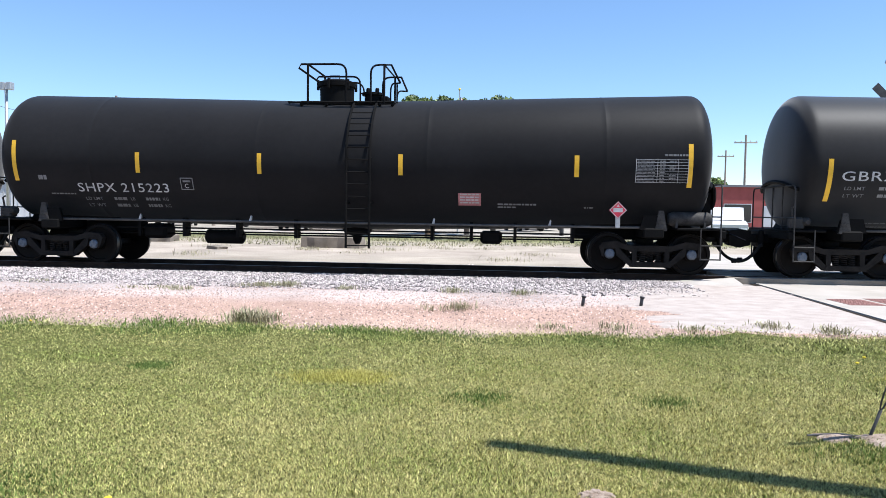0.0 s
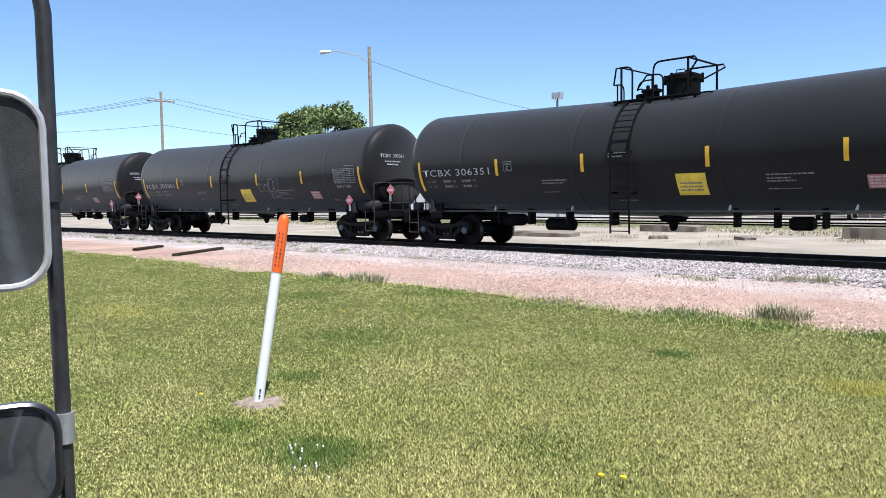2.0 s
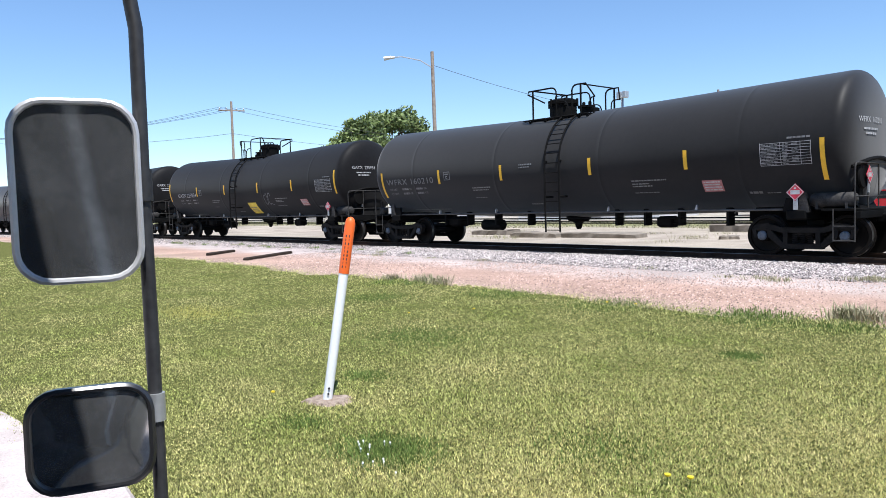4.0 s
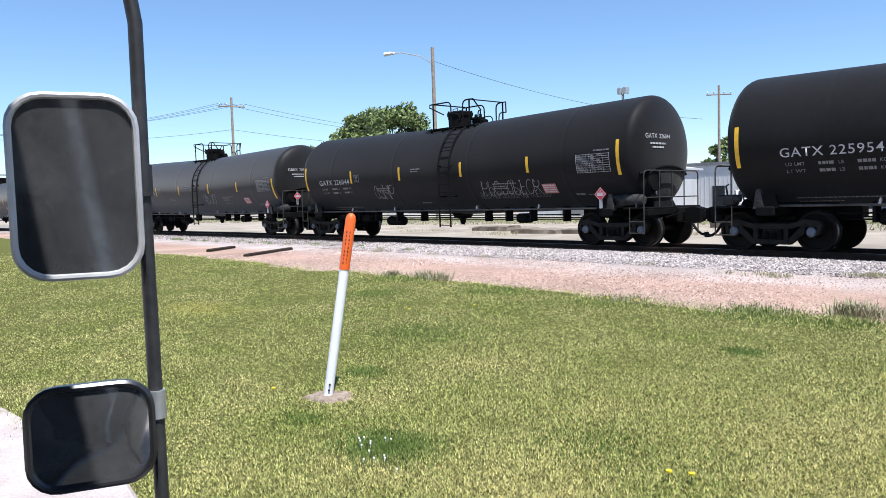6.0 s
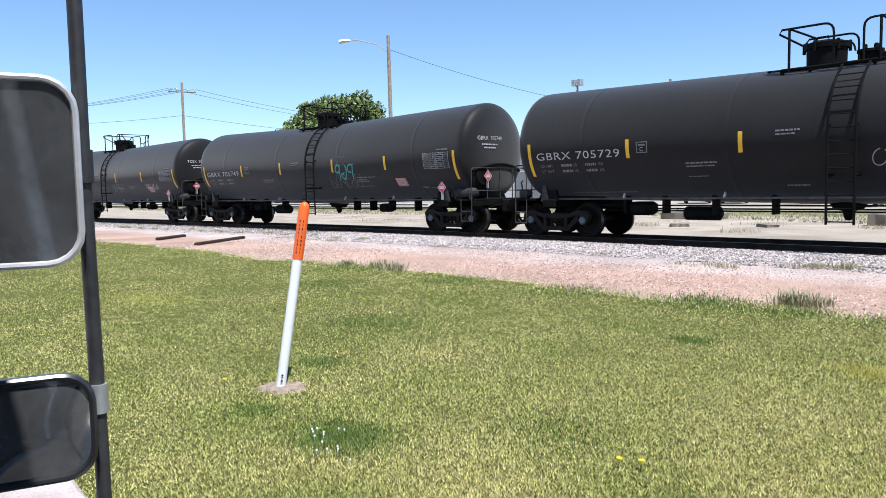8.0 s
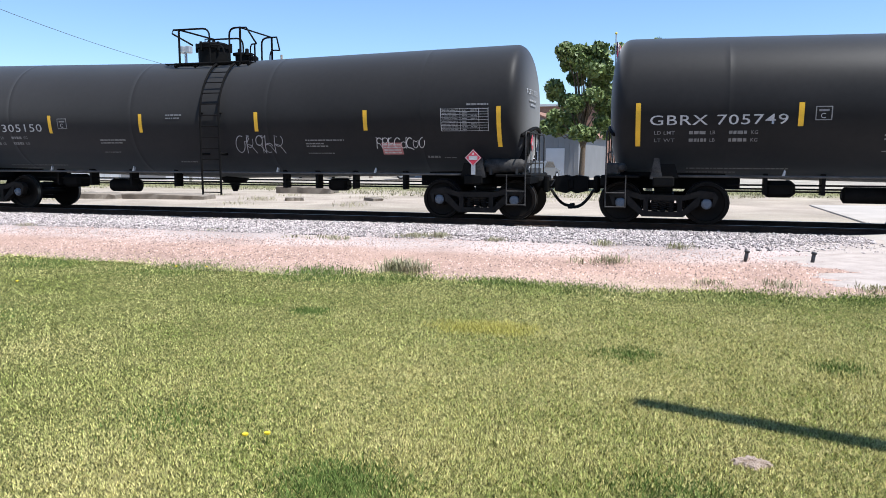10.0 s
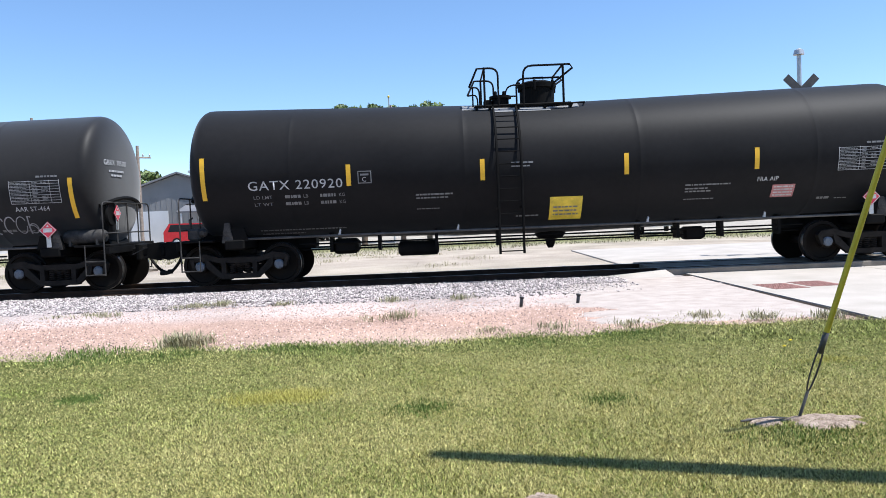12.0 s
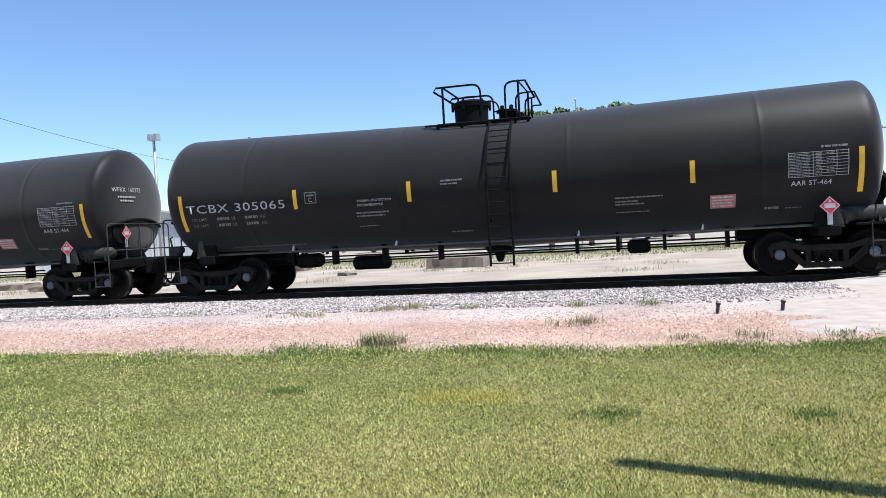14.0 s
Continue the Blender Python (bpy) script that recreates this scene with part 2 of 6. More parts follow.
# ---- mesh building ----
class Build:
    """Collects boxes, tubes and sheets into one mesh."""

    def __init__(self):
        self.v, self.f, self.s, self.m = [], [], [], []

    def add(self, verts, faces, smooth=False, slot=0):
        n = len(self.v)
        self.v += [tuple(p) for p in verts]
        self.f += [tuple(i + n for i in f) for f in faces]
        self.s += [smooth] * len(faces)
        self.m += [slot] * len(faces)
        return self

    def box(self, x0, x1, y0, y1, z0, z1, m=None, bev=0.0, slot=0):
        c = min(bev, (x1 - x0) / 3, (y1 - y0) / 3, (z1 - z0) / 3)
        if c <= 0:
            vs = [(x, y, z) for x in (x0, x1) for y in (y0, y1) for z in (z0, z1)]
            fs = [(0, 1, 3, 2), (4, 6, 7, 5), (0, 4, 5, 1), (2, 3, 7, 6), (0, 2, 6, 4), (1, 5, 7, 3)]
        else:
            vs, fs = [], []
            for z, d in ((z0, c), (z0 + c, 0), (z1 - c, 0), (z1, c)):
                for x, y in ((x0 + d + c, y0 + d), (x1 - d - c, y0 + d), (x1 - d, y0 + d + c), (x1 - d, y1 - d - c),
                             (x1 - d - c, y1 - d), (x0 + d + c, y1 - d), (x0 + d, y1 - d - c), (x0 + d, y0 + d + c)):
                    vs.append((x, y, z))
            for k in range(3):
                for j in range(8):
                    fs.append((k * 8 + j, k * 8 + (j + 1) % 8, k * 8 + 8 + (j + 1) % 8, k * 8 + 8 + j))
            fs += [tuple(range(7, -1, -1)), tuple(range(24, 32))]
        if m is not None:
            vs = [m @ Vector(p) for p in vs]
        return self.add(vs, fs, False, slot)

    def tube(self, pts, r, n=6, r2=None, caps=True, slot=0):
        pts = [Vector(p) for p in pts]
        vs, fs = [], []
        ref = None
        for i, p in enumerate(pts):
            a, b = pts[max(i - 1, 0)], pts[min(i + 1, len(pts) - 1)]
            d = (b - a).normalized()
            if ref is None:
                ref = Vector((0, 0, 1)) if abs(d.z) < 0.9 else Vector((1, 0, 0))
            u = d.cross(ref).normalized()
            ref = u.cross(d).normalized()
            rr = r if r2 is None else r + (r2 - r) * i / (len(pts) - 1)
            for k in range(n):
                ang = 2 * math.pi * k / n
                vs.append(p + rr * (math.cos(ang) * u + math.sin(ang) * ref))
        for i in range(len(pts) - 1):
            for k in range(n):
                fs.append((i * n + k, i * n + (k + 1) % n, (i + 1) * n + (k + 1) % n, (i + 1) * n + k))
        self.add(vs, fs, True, slot)
        if caps:
            m0 = len(self.v) - len(vs)
            self.f += [tuple(m0 + k for k in range(n - 1, -1, -1)), tuple(m0 + len(vs) - n + k for k in range(n))]
            self.s += [False, False]
            self.m += [slot, slot]
        return self

    def lathe(self, prof, origin, axis="y", n=28, smooth=True, slot=0, caps=True):
        """A profile of (along, radius) turned round an axis."""
        o = Vector(origin)
        vs, fs = [], []
        for a, r in prof:
            for k in range(n):
                c, s = math.cos(2 * math.pi * k / n), math.sin(2 * math.pi * k / n)
                vs.append(o + Vector({"y": (r * c, a, r * s), "x": (a, r * c, r * s), "z": (r * c, r * s, a)}[axis]))
        for i in range(len(prof) - 1):
            for k in range(n):
                fs.append((i * n + k, i * n + (k + 1) % n, (i + 1) * n + (k + 1) % n, (i + 1) * n + k))
        self.add(vs, fs, smooth, slot)
        if not caps:
            return self
        m0 = len(self.v) - len(vs)
        self.f += [tuple(m0 + k for k in range(n)), tuple(m0 + len(vs) - n + k for k in range(n))]
        self.s += [False, False]
        self.m += [slot, slot]
        return self

    def prism(self, outline, y0, y1, slot=0):
        """An outline in x, z pushed from y0 to y1."""
        n = len(outline)
        vs = [(x, y0, z) for x, z in outline] + [(x, y1, z) for x, z in outline]
        fs = [tuple(range(n)), tuple(range(2 * n - 1, n - 1, -1))] + [(i, i + n, (i + 1) % n + n, (i + 1) % n) for i in range(n)]
        return self.add(vs, fs, False, slot)

    def mesh(self, name, mats):
        me = bpy.data.meshes.new(name)
        me.from_pydata(self.v, [], self.f)
        for m in mats if isinstance(mats, (list, tuple)) else [mats]:
            me.materials.append(m)
        me.polygons.foreach_set("use_smooth", self.s)
        me.polygons.foreach_set("material_index", self.m)
        bm = bmesh.new()
        bm.from_mesh(me)
        bmesh.ops.recalc_face_normals(bm, faces=bm.faces)
        for e in bm.edges:
            if len(e.link_faces) == 2 and e.calc_face_angle(0.0) > 0.7:
                e.smooth = False
        bm.to_mesh(me)
        bm.free()
        return me


def part(name, b, mats, parent, label="", m=None):
    ob = new(name, b.mesh(name, mats) if isinstance(b, Build) else b)
    ob.parent = parent
    if m is not None:
        ob.matrix_basis = m
    if name in ("stencil", "small_print", "data_print", "data_table", "panel_print", "end_print"):
        tagged(ob, label or "small unreadable white stencil print", kind="stuff")
    return tagged(ob, label)


def thing(name, label, category, group="", m=None, kind=""):
    ob = new(name)
    ob.empty_display_size = 0.3
    if m is not None:
        ob.matrix_basis = m
    return tagged(ob, label, category, group, kind)


def solo(name, b, mats, label, category, group="", kind="", m=None):
    ob = new(name, b.mesh(name, mats))
    if m is not None:
        ob.matrix_basis = m
    return tagged(ob, label, category, group, kind)


def cluster(name, verts, faces, mats):
    """A big mesh from number arrays; faces all of one length."""
    me = bpy.data.meshes.new(name)
    n = faces.shape[1]
    me.vertices.add(len(verts))
    me.vertices.foreach_set("co", verts.astype(np.float32).ravel())
    me.loops.add(faces.size)
    me.loops.foreach_set("vertex_index", faces.astype(np.int32).ravel())
    me.polygons.add(len(faces))
    me.polygons.foreach_set("loop_start", np.arange(len(faces), dtype=np.int32) * n)
    me.polygons.foreach_set("loop_total", np.full(len(faces), n, dtype=np.int32))
    me.update(calc_edges=True)
    me.validate()
    for m in mats:
        me.materials.append(m)
    return me


def arc(p, q, bend, n=5):
    """Points from p to q over the corner bend."""
    p, q, bend = Vector(p), Vector(q), Vector(bend)
    return [(1 - s) ** 2 * p + 2 * s * (1 - s) * bend + s * s * q for s in [k / (n - 1) for k in range(n)]]


# ---- ground ----
YC, ZR = 16.88, 0.113          # track centre line, top of rail
BEND, BEND_FROM, BEND_TO = 0.00095, -5.0, -70.0


def track_y(x):
    """The centre line: straight past the crossing, then a gentle curve, then straight again."""
    u = min(0.0, max(x, BEND_TO) - BEND_FROM)
    y = YC - BEND * u * u
    if x < BEND_TO:
        y -= 2 * BEND * (BEND_FROM - BEND_TO) * (BEND_TO - x)
    return y


def track_turn(x):
    """Heading of the centre line in degrees."""
    return math.degrees(math.atan(-2 * BEND * min(0.0, max(x, BEND_TO) - BEND_FROM)))


def make_ground():
    xs = sorted({-3000, -900, -300, -120, *range(-60, 62, 4), 120, 300, 900, 3000})
    ys = sorted({-3000, -600, -100, -20, 0, 6, *[8 + 0.5 * k for k in range(24)], 22, 26, 32, 40, 55, 80, 130, 300, 900, 3000})

    def height(x, y):
        z = -0.04
        if 8 < y < 14.5:
            z = -0.04 + 0.01 * math.sin(x * 0.7 + y) + 0.012 * max(0, min(1, (y - 11.5) / 2))
        return z
    vs = [(x, y, height(x, y)) for y in ys for x in xs]
    n = len(xs)
    fs = [(j * n + i, j * n + i + 1, (j + 1) * n + i + 1, (j + 1) * n + i) for j in range(len(ys) - 1) for i in range(n - 1)]
    b = Build().add(vs, fs, True)
    return solo("ground", b, GROUND, "pale pink and white gravel running into sandy dirt", "ground", kind="structure")


make_ground()


def lawn_edge(x):
    return 8.2 + 0.25 * math.sin(x * 0.9) * math.sin(x * 0.37 + 1) + 0.12 * math.sin(x * 3.1) + (0.45 if x > 2.6 else 0.0)


def make_lawn():
    xs = [-70 + 0.4 * k for k in range(250)]
    ys = [-14, -8, -4, -2, -1] + [0.3 * k for k in range(25)]
    vs, fs = [], []
    for x in xs:
        e = lawn_edge(x)
        for y in ys + [e - 0.15, e]:
            vs.append((x, y, 0.015 * math.sin(x * 0.8 + y * 1.3) - (0.045 if y == e else 0) - 0.012))
    n = len(ys) + 2
    fs = [(i * n + j, (i + 1) * n + j, (i + 1) * n + j + 1, i * n + j + 1) for i in range(len(xs) - 1) for j in range(n - 1)]
    return solo("lawn", Build().add(vs, fs, True), SHADED_SOIL, "short patchy lawn of green and straw-coloured grass", "lawn", kind="structure")


make_lawn()

BALD = [(-4.93, 2.23, 0.21), (2.5, 4.22, 0.24), (2.1, 4.25, 0.13), (0.42, 3.1, 0.1)]
rng = np.random.default_rng(4)


def blades(name, x, y, h, w, material, label, lean=0.5):
    n = len(x)
    a = rng.uniform(0, 2 * np.pi, n)
    la = rng.uniform(0, 2 * np.pi, n)
    k = lean * h * rng.uniform(0.3, 1.0, n)
    z = 0.015 * np.sin(x * 0.8 + y * 1.3) - 0.013
    v = np.empty((n, 3, 3))
    dx, dy = np.cos(a) * w / 2, np.sin(a) * w / 2
    v[:, 0] = np.stack([x - dx, y - dy, z], 1)
    v[:, 1] = np.stack([x + dx, y + dy, z], 1)
    v[:, 2] = np.stack([x + np.cos(la) * k, y + np.sin(la) * k, z + h], 1)
    me = cluster(name, v.reshape(-1, 3), np.arange(n * 3).reshape(-1, 3), [material])
    return tagged(new(name, me), label, "grass", kind="stuff")


def drive_edge(x):
    return 0.36 + 0.1 * np.sin(x * 1.3) + 0.05 * np.sin(x * 4.1 + 1)


def gravel_drive():
    vs, fs = [], []
    xs = [-60 + 0.3 * k for k in range(320)]
    for x in xs:
        e = float(drive_edge(x))
        vs += [(x, e + 0.04, -0.03), (x, e, 0.008), (x, e - 0.3, 0.012), (x, -2.0, 0.014), (x, -9.0, 0.014), (x, -9.05, -0.03)]
    for i in range(len(xs) - 1):
        fs += [(6 * i + j, 6 * i + j + 1, 6 * i + j + 7, 6 * i + j + 6) for j in range(5)]
    solo("drive", Build().add(vs, fs, True), DRIVE, "pale pinkish gravel drive on which the truck is parked", "drive", kind="structure")


gravel_drive()


def scatter_lawn():
    n = 1750000
    d = 1 / rng.uniform(1 / 34.0, 1 / 2.35, n)
    d = np.where(rng.uniform(0, 1, n) < 0.3, rng.uniform(5, 30, n), d)
    ang = np.radians(rng.uniform(-88, 48, n))
    x, y = d * np.sin(ang), -0.8 + d * np.cos(ang)
    tuft = rng.integers(0, n // 12, n)
    loose = rng.uniform(0, 1, n) < 0.55
    size = 0.004 + 0.001 * d[tuft]
    x = np.where(loose, x, x[tuft] + rng.normal(0, 1, n) * size)
    y = np.where(loose, y, y[tuft] + rng.normal(0, 1, n) * size * 1.2)
    d = np.where(loose, d, d[tuft])
    m = 90000
    x[:m], y[:m], d[:m] = rng.uniform(2, 25, m), rng.uniform(0.2, 8.6, m), 16
    m2 = 130000
    x[m:m2], y[m:m2], d[m:m2] = rng.uniform(-9, 3, m2 - m), rng.uniform(0.2, 2.4, m2 - m), 6
    edge = np.array([lawn_edge(v) for v in x])
    patch = np.sin(x * 1.9 + 1.3 * np.sin(y * 1.1)) * np.sin(y * 1.7 + np.sin(x * 0.8)) + 0.5 * np.sin(x * 5.3 + y * 4.1)
    keep = (y < edge - 0.1 + rng.exponential(0.16, n))
    for bx, by, r in BALD:
        keep &= np.hypot((x - bx), (y - by) * 1.25) > r * 1.1 * rng.uniform(0, 1, n) ** 0.5
    keep &= y > drive_edge(x) + rng.normal(0, 0.07, n)
    x, y, patch, d = x[keep], y[keep], patch[keep], d[keep]
    h = rng.uniform(0.008, 0.021, len(x)) * (1 + 0.25 * np.clip(patch, -1, 1))
    h *= np.where(np.abs(y - 7.9) < 0.4, 1.7, 1.0)
    w = 0.0055 + 0.0009 * np.maximum(d - 3, 0) ** 0.9
    blades("grass", x, y, h, w, GRASSB, "short dry-tipped lawn grass", 1.0)
    q = 300000
    px, py = rng.normal(1.2, 2.5, q), rng.normal(3.8, 1.9, q)
    ok = (py > 0.7) & (py < 7.4)
    px, py = px[ok], py[ok]
    blades("dry_grass", px, py, rng.uniform(0.008, 0.024, len(px)), 0.005, STRAW, "straw-coloured dead grass among the lawn", 1.4)
    spots = [(-3.62, 1.84, 0.3, 1700), (-2.68, 2.73, 0.4, 300), (-1.42, 2.2, 0.3, 1500), (-4.55, 1.8, 0.2, 200), (-3.42, 5.85, 0.2, 300), (-0.28, 5.04, 0.25, 300), (0.05, 2.6, 0.3, 500), (-2.0, 8.0, 0.5, 700), (-4.3, 7.9, 0.7, 900),
             (-5.4, 2.9, 0.2, 250), (-9.8, 6.2, 0.6, 500), (-6.5, 4.4, 0.8, 800), (2.2, 4.0, 0.35, 400), (-0.9, 7.9, 0.6, 600), (1.2, 5.0, 0.2, 200), (-6.5, 7.9, 0.8, 900), (-8.6, 7.8, 0.7, 700), (0.9, 8.0, 0.6, 600), (2.2, 8.1, 0.5, 500), (-3.3, 7.9, 0.5, 500), (1.6, 2.4, 0.6, 400), (2.9, 3.5, 0.5, 300)]
    px = np.concatenate([rng.normal(sx, r * 0.55, 3 * k) for sx, sy, r, k in spots])
    py = np.concatenate([rng.normal(sy, r * 0.45, 3 * k) for sx, sy, r, k in spots])
    blades("clover", px, py, rng.uniform(0.014, 0.04, len(px)), 0.009, DARKGR, "darker clumps of lush clover and grass", 0.8)
    fl = Build()
    for k in range(14):
        a, b = random.gauss(-3.6, 0.16), random.gauss(1.74, 0.09)
        fl.lathe([(0.014, 0.002), (0.017, 0.006), (0.023, 0.006), (0.027, 0.002)], (a, b, 0), "z", 8)
        fl.tube([(a, b, -0.01), (a, b, 0.016)], 0.0012, 4)
    tagged(solo("clover_blossoms", fl, WHITEP, "small round white clover blossoms", "flowers"), kind="stuff")
    ys = [(-1.56, 5.6, 0.4, 5200), (3.6, 6.3, 0.3, 500), (-10.5, 3.5, 0.9, 1500)]
    px = np.concatenate([rng.normal(sx, r * 0.55, k) for sx, sy, r, k in ys])
    py = np.concatenate([rng.normal(sy, r * 0.3, k) for sx, sy, r, k in ys])
    blades("yellowed_grass", px, py, rng.uniform(0.012, 0.03, len(px)), 0.011, YELGR, "yellow-green patch in the lawn", 0.8)


scatter_lawn()

for bx, by, r in BALD:
    n, rings = 40, 5
    vs = [(bx, by, 0.006)]
    rim = [r * (0.85 + 0.4 * noise.noise((bx + 2.2 * math.cos(6.283 * k / n), by + 2.2 * math.sin(6.283 * k / n), 0)) + random.uniform(-0.07, 0.07)) for k in range(n)]
    for j in range(1, rings + 1):
        for k in range(n):
            q = rim[k] * j / rings
            x, y = bx + 1.15 * q * math.cos(6.283 * k / n), by + 0.85 * q * math.sin(6.283 * k / n)
            vs.append((x, y, 0.006 * (1 - (j / rings) ** 2) + random.uniform(0, 0.005) * (j < rings) + (0.002 if j < rings else -0.012)))
    vs = [(x, y, z + 0.015 * math.sin(x * 0.8 + y * 1.3)) for x, y, z in vs]
    fs = [(0, 1 + k, 1 + (k + 1) % n) for k in range(n)]
    for j in range(rings - 1):
        fs += [(1 + j * n + k, 1 + (j + 1) * n + k, 1 + (j + 1) * n + (k + 1) % n, 1 + j * n + (k + 1) % n) for k in range(n)]
    solo("bare_patch", Build().add(vs, fs), BARE, "bare sandy soil worn into the lawn", "soil", kind="structure")


def weed(x, y, h, n, material=WEEDM, spread=0.16, z=-0.03):
    vs, fs = [], []
    h *= 0.6
    spread *= 1.5
    for _ in range(int(n * 2.6)):
        a, t = random.uniform(0, 6.28), random.uniform(0.05, 1)
        bx, by = x + random.gauss(0, spread * 0.5), y + random.gauss(0, spread * 0.5)
        hh = h * random.uniform(0.4, 1)
        tip = (bx + math.cos(a) * hh * t * 1.3, by + math.sin(a) * hh * t * 1.3, z + hh * (1.05 - 0.35 * t))
        w = random.uniform(0.003, 0.008)
        mid = ((bx + tip[0]) / 2, (by + tip[1]) / 2, z + hh * 0.6)
        ux, uy = math.sin(a) * w, -math.cos(a) * w
        k = len(vs)
        vs += [(bx - ux / 2, by - uy / 2, z), (bx + ux / 2, by + uy / 2, z), (mid[0] + ux, mid[1] + uy, mid[2]), (mid[0] - ux, mid[1] - uy, mid[2]), tip]
        fs += [(k, k + 1, k + 2, k + 3), (k + 3, k + 2, k + 4)]
    return solo("weed", Build().add(vs, fs), material, "dry green weed tuft growing out of the gravel", "weed", "weeds along the gravel", "stuff")


for wx, wy, wh, wn in ((-3.5, 8.6, 0.42, 130), (-3.3, 8.75, 0.3, 60), (-0.82, 10.4, 0.28, 50), (-1.15, 10.2, 0.22, 25), (-4.3, 13.1, 0.24, 70), (-4.75, 13.0, 0.22, 60),
                       (-5.05, 12.9, 0.18, 30), (-6.0, 12.1, 0.2, 40), (-6.4, 12.3, 0.16, 30), (-7.0, 12.2, 0.14, 25), (0.19, 12.6, 0.24, 50), (-1.06, 12.7, 0.22, 50),
                       (-3.1, 12.8, 0.18, 40), (-10.6, 8.2, 0.4, 80), (-11.2, 8.3, 0.38, 70), (-12.0, 8.1, 0.35, 60), (1.3, 8.9, 0.2, 40), (2.3, 8.9, 0.18, 40), (3.4, 9.3, 0.2, 60),
                       (4.1, 9.0, 0.22, 60), (0.5, 8.8, 0.16, 35), (-9.2, 12.9, 0.15, 20), (-14.0, 12.6, 0.16, 30), (-18.5, 12.4, 0.16, 30), (-16.0, 12.5, 0.14, 22), (4.9, 8.8, 0.26, 60)):
    weed(wx, wy, wh, wn)
for wx, wy in ((-11.5, 7.8), (-10.9, 7.9), (-4.5, 8.2)):
    weed(wx, wy, 0.17, 90, DARKGR, 0.3)


def dandelion(x, y):
    t = thing("dandelion", "yellow dandelion flower in the lawn", "flower", "dandelions", pose(x, y, 0.0))
    part("stem", Build().tube([(0, 0, -0.01), (0.004, 0.003, 0.06)], 0.0025, 5), DARKGR, t)
    part("flower_head", Build().lathe([(0.055, 0.004), (0.062, 0.016), (0.07, 0.017), (0.074, 0.006)], (0.004, 0.003, 0), "z", 9), DANDY, t)


for dx, dy in ((-2.0, 2.55), (-2.1, 2.5), (3.3, 6.6), (3.5, 6.9), (-5.2, 1.9), (-7.7, 5.2), (-7.3, 6.0), (-6.3, 7.6), (-5.9, 7.7)):
    dandelion(dx, dy)


# ---- ballast, ties and rails ----
def ballast():
    n = 75000
    x = rng.uniform(-75, 12, n)
    near = rng.uniform(0, 1, n) < 0.72
    x = np.where(near, rng.uniform(-22, 4.2, n), x)
    y = np.where(rng.uniform(0, 1, n) < 0.85, rng.uniform(13.5, 15.75, n), rng.uniform(12.7, 13.9, n))
    y2 = rng.uniform(18.2, 19.2, n)
    y = np.where(rng.uniform(0, 1, n) < 0.12, y2, y)
    keep = ~((x > 3.7) & (y < 16)) & ~((x > 1.2 + rng.exponential(1.3, n)) & (y < 14.3))
    x, y = x[keep], y[keep]
    y = y - YC + np.array([track_y(v) for v in x])
    n = len(x)
    r = rng.uniform(0.008, 0.026, n) * np.where(rng.uniform(0, 1, n) < 0.12, 1.5, 1.0)
    base = np.array([(1, 0, 0), (-1, 0, 0), (0, 1, 0), (0, -1, 0), (0, 0, 1), (0, 0, -1)], float)
    jit = 1 + rng.uniform(-0.35, 0.35, (n, 6, 1))
    ang = rng.uniform(0, 6.28, n)
    c, s = np.cos(ang)[:, None], np.sin(ang)[:, None]
    v = base[None] * jit * r[:, None, None] * np.array([1.15, 0.9, 0.75])
    vx = v[:, :, 0] * c - v[:, :, 1] * s
    vy = v[:, :, 0] * s + v[:, :, 1] * c
    z0 = -0.035 + np.clip((y - 11.5) * 0.006, 0, 0.02) + r * 0.35
    p = np.stack([vx + x[:, None], vy + y[:, None], v[:, :, 2] + 0.25 * v[:, :, 0] + z0[:, None]], 2)
    f = np.array([(0, 2, 4), (2, 1, 4), (1, 3, 4), (3, 0, 4), (2, 0, 5), (1, 2, 5), (3, 1, 5), (0, 3, 5)])
    faces = (f[None] + 6 * np.arange(n)[:, None, None]).reshape(-1, 3)
    tagged(new("ballast", cluster("ballast", p.reshape(-1, 3), faces, [STONE])), "loose pale grey crushed stone beside the track", "ballast", kind="stuff")


def pebbles():
    n = 42000
    x, y = rng.uniform(-22, 5, n), 8.3 + 4.6 * rng.uniform(0, 1, n)
    r = rng.uniform(0.005, 0.02, n)
    base = np.array([(1, 0, -0.3), (-0.5, 0.87, -0.3), (-0.5, -0.87, -0.3), (0.1, 0.1, 0.8)], float)
    p = base[None] * r[:, None, None] * (1 + rng.uniform(-0.3, 0.3, (n, 4, 1)))
    p = p + np.stack([x, y, np.full(n, -0.035)], 1)[:, None]
    f = np.array([(0, 1, 3), (1, 2, 3), (2, 0, 3)])
    faces = (f[None] + 4 * np.arange(n)[:, None, None]).reshape(-1, 3)
    tagged(new("pebbles", cluster("pebbles", p.reshape(-1, 3), faces, [PINKST])), "pinkish pebbles strewn over the gravel path", "pebbles", kind="stuff")


ballast()
pebbles()


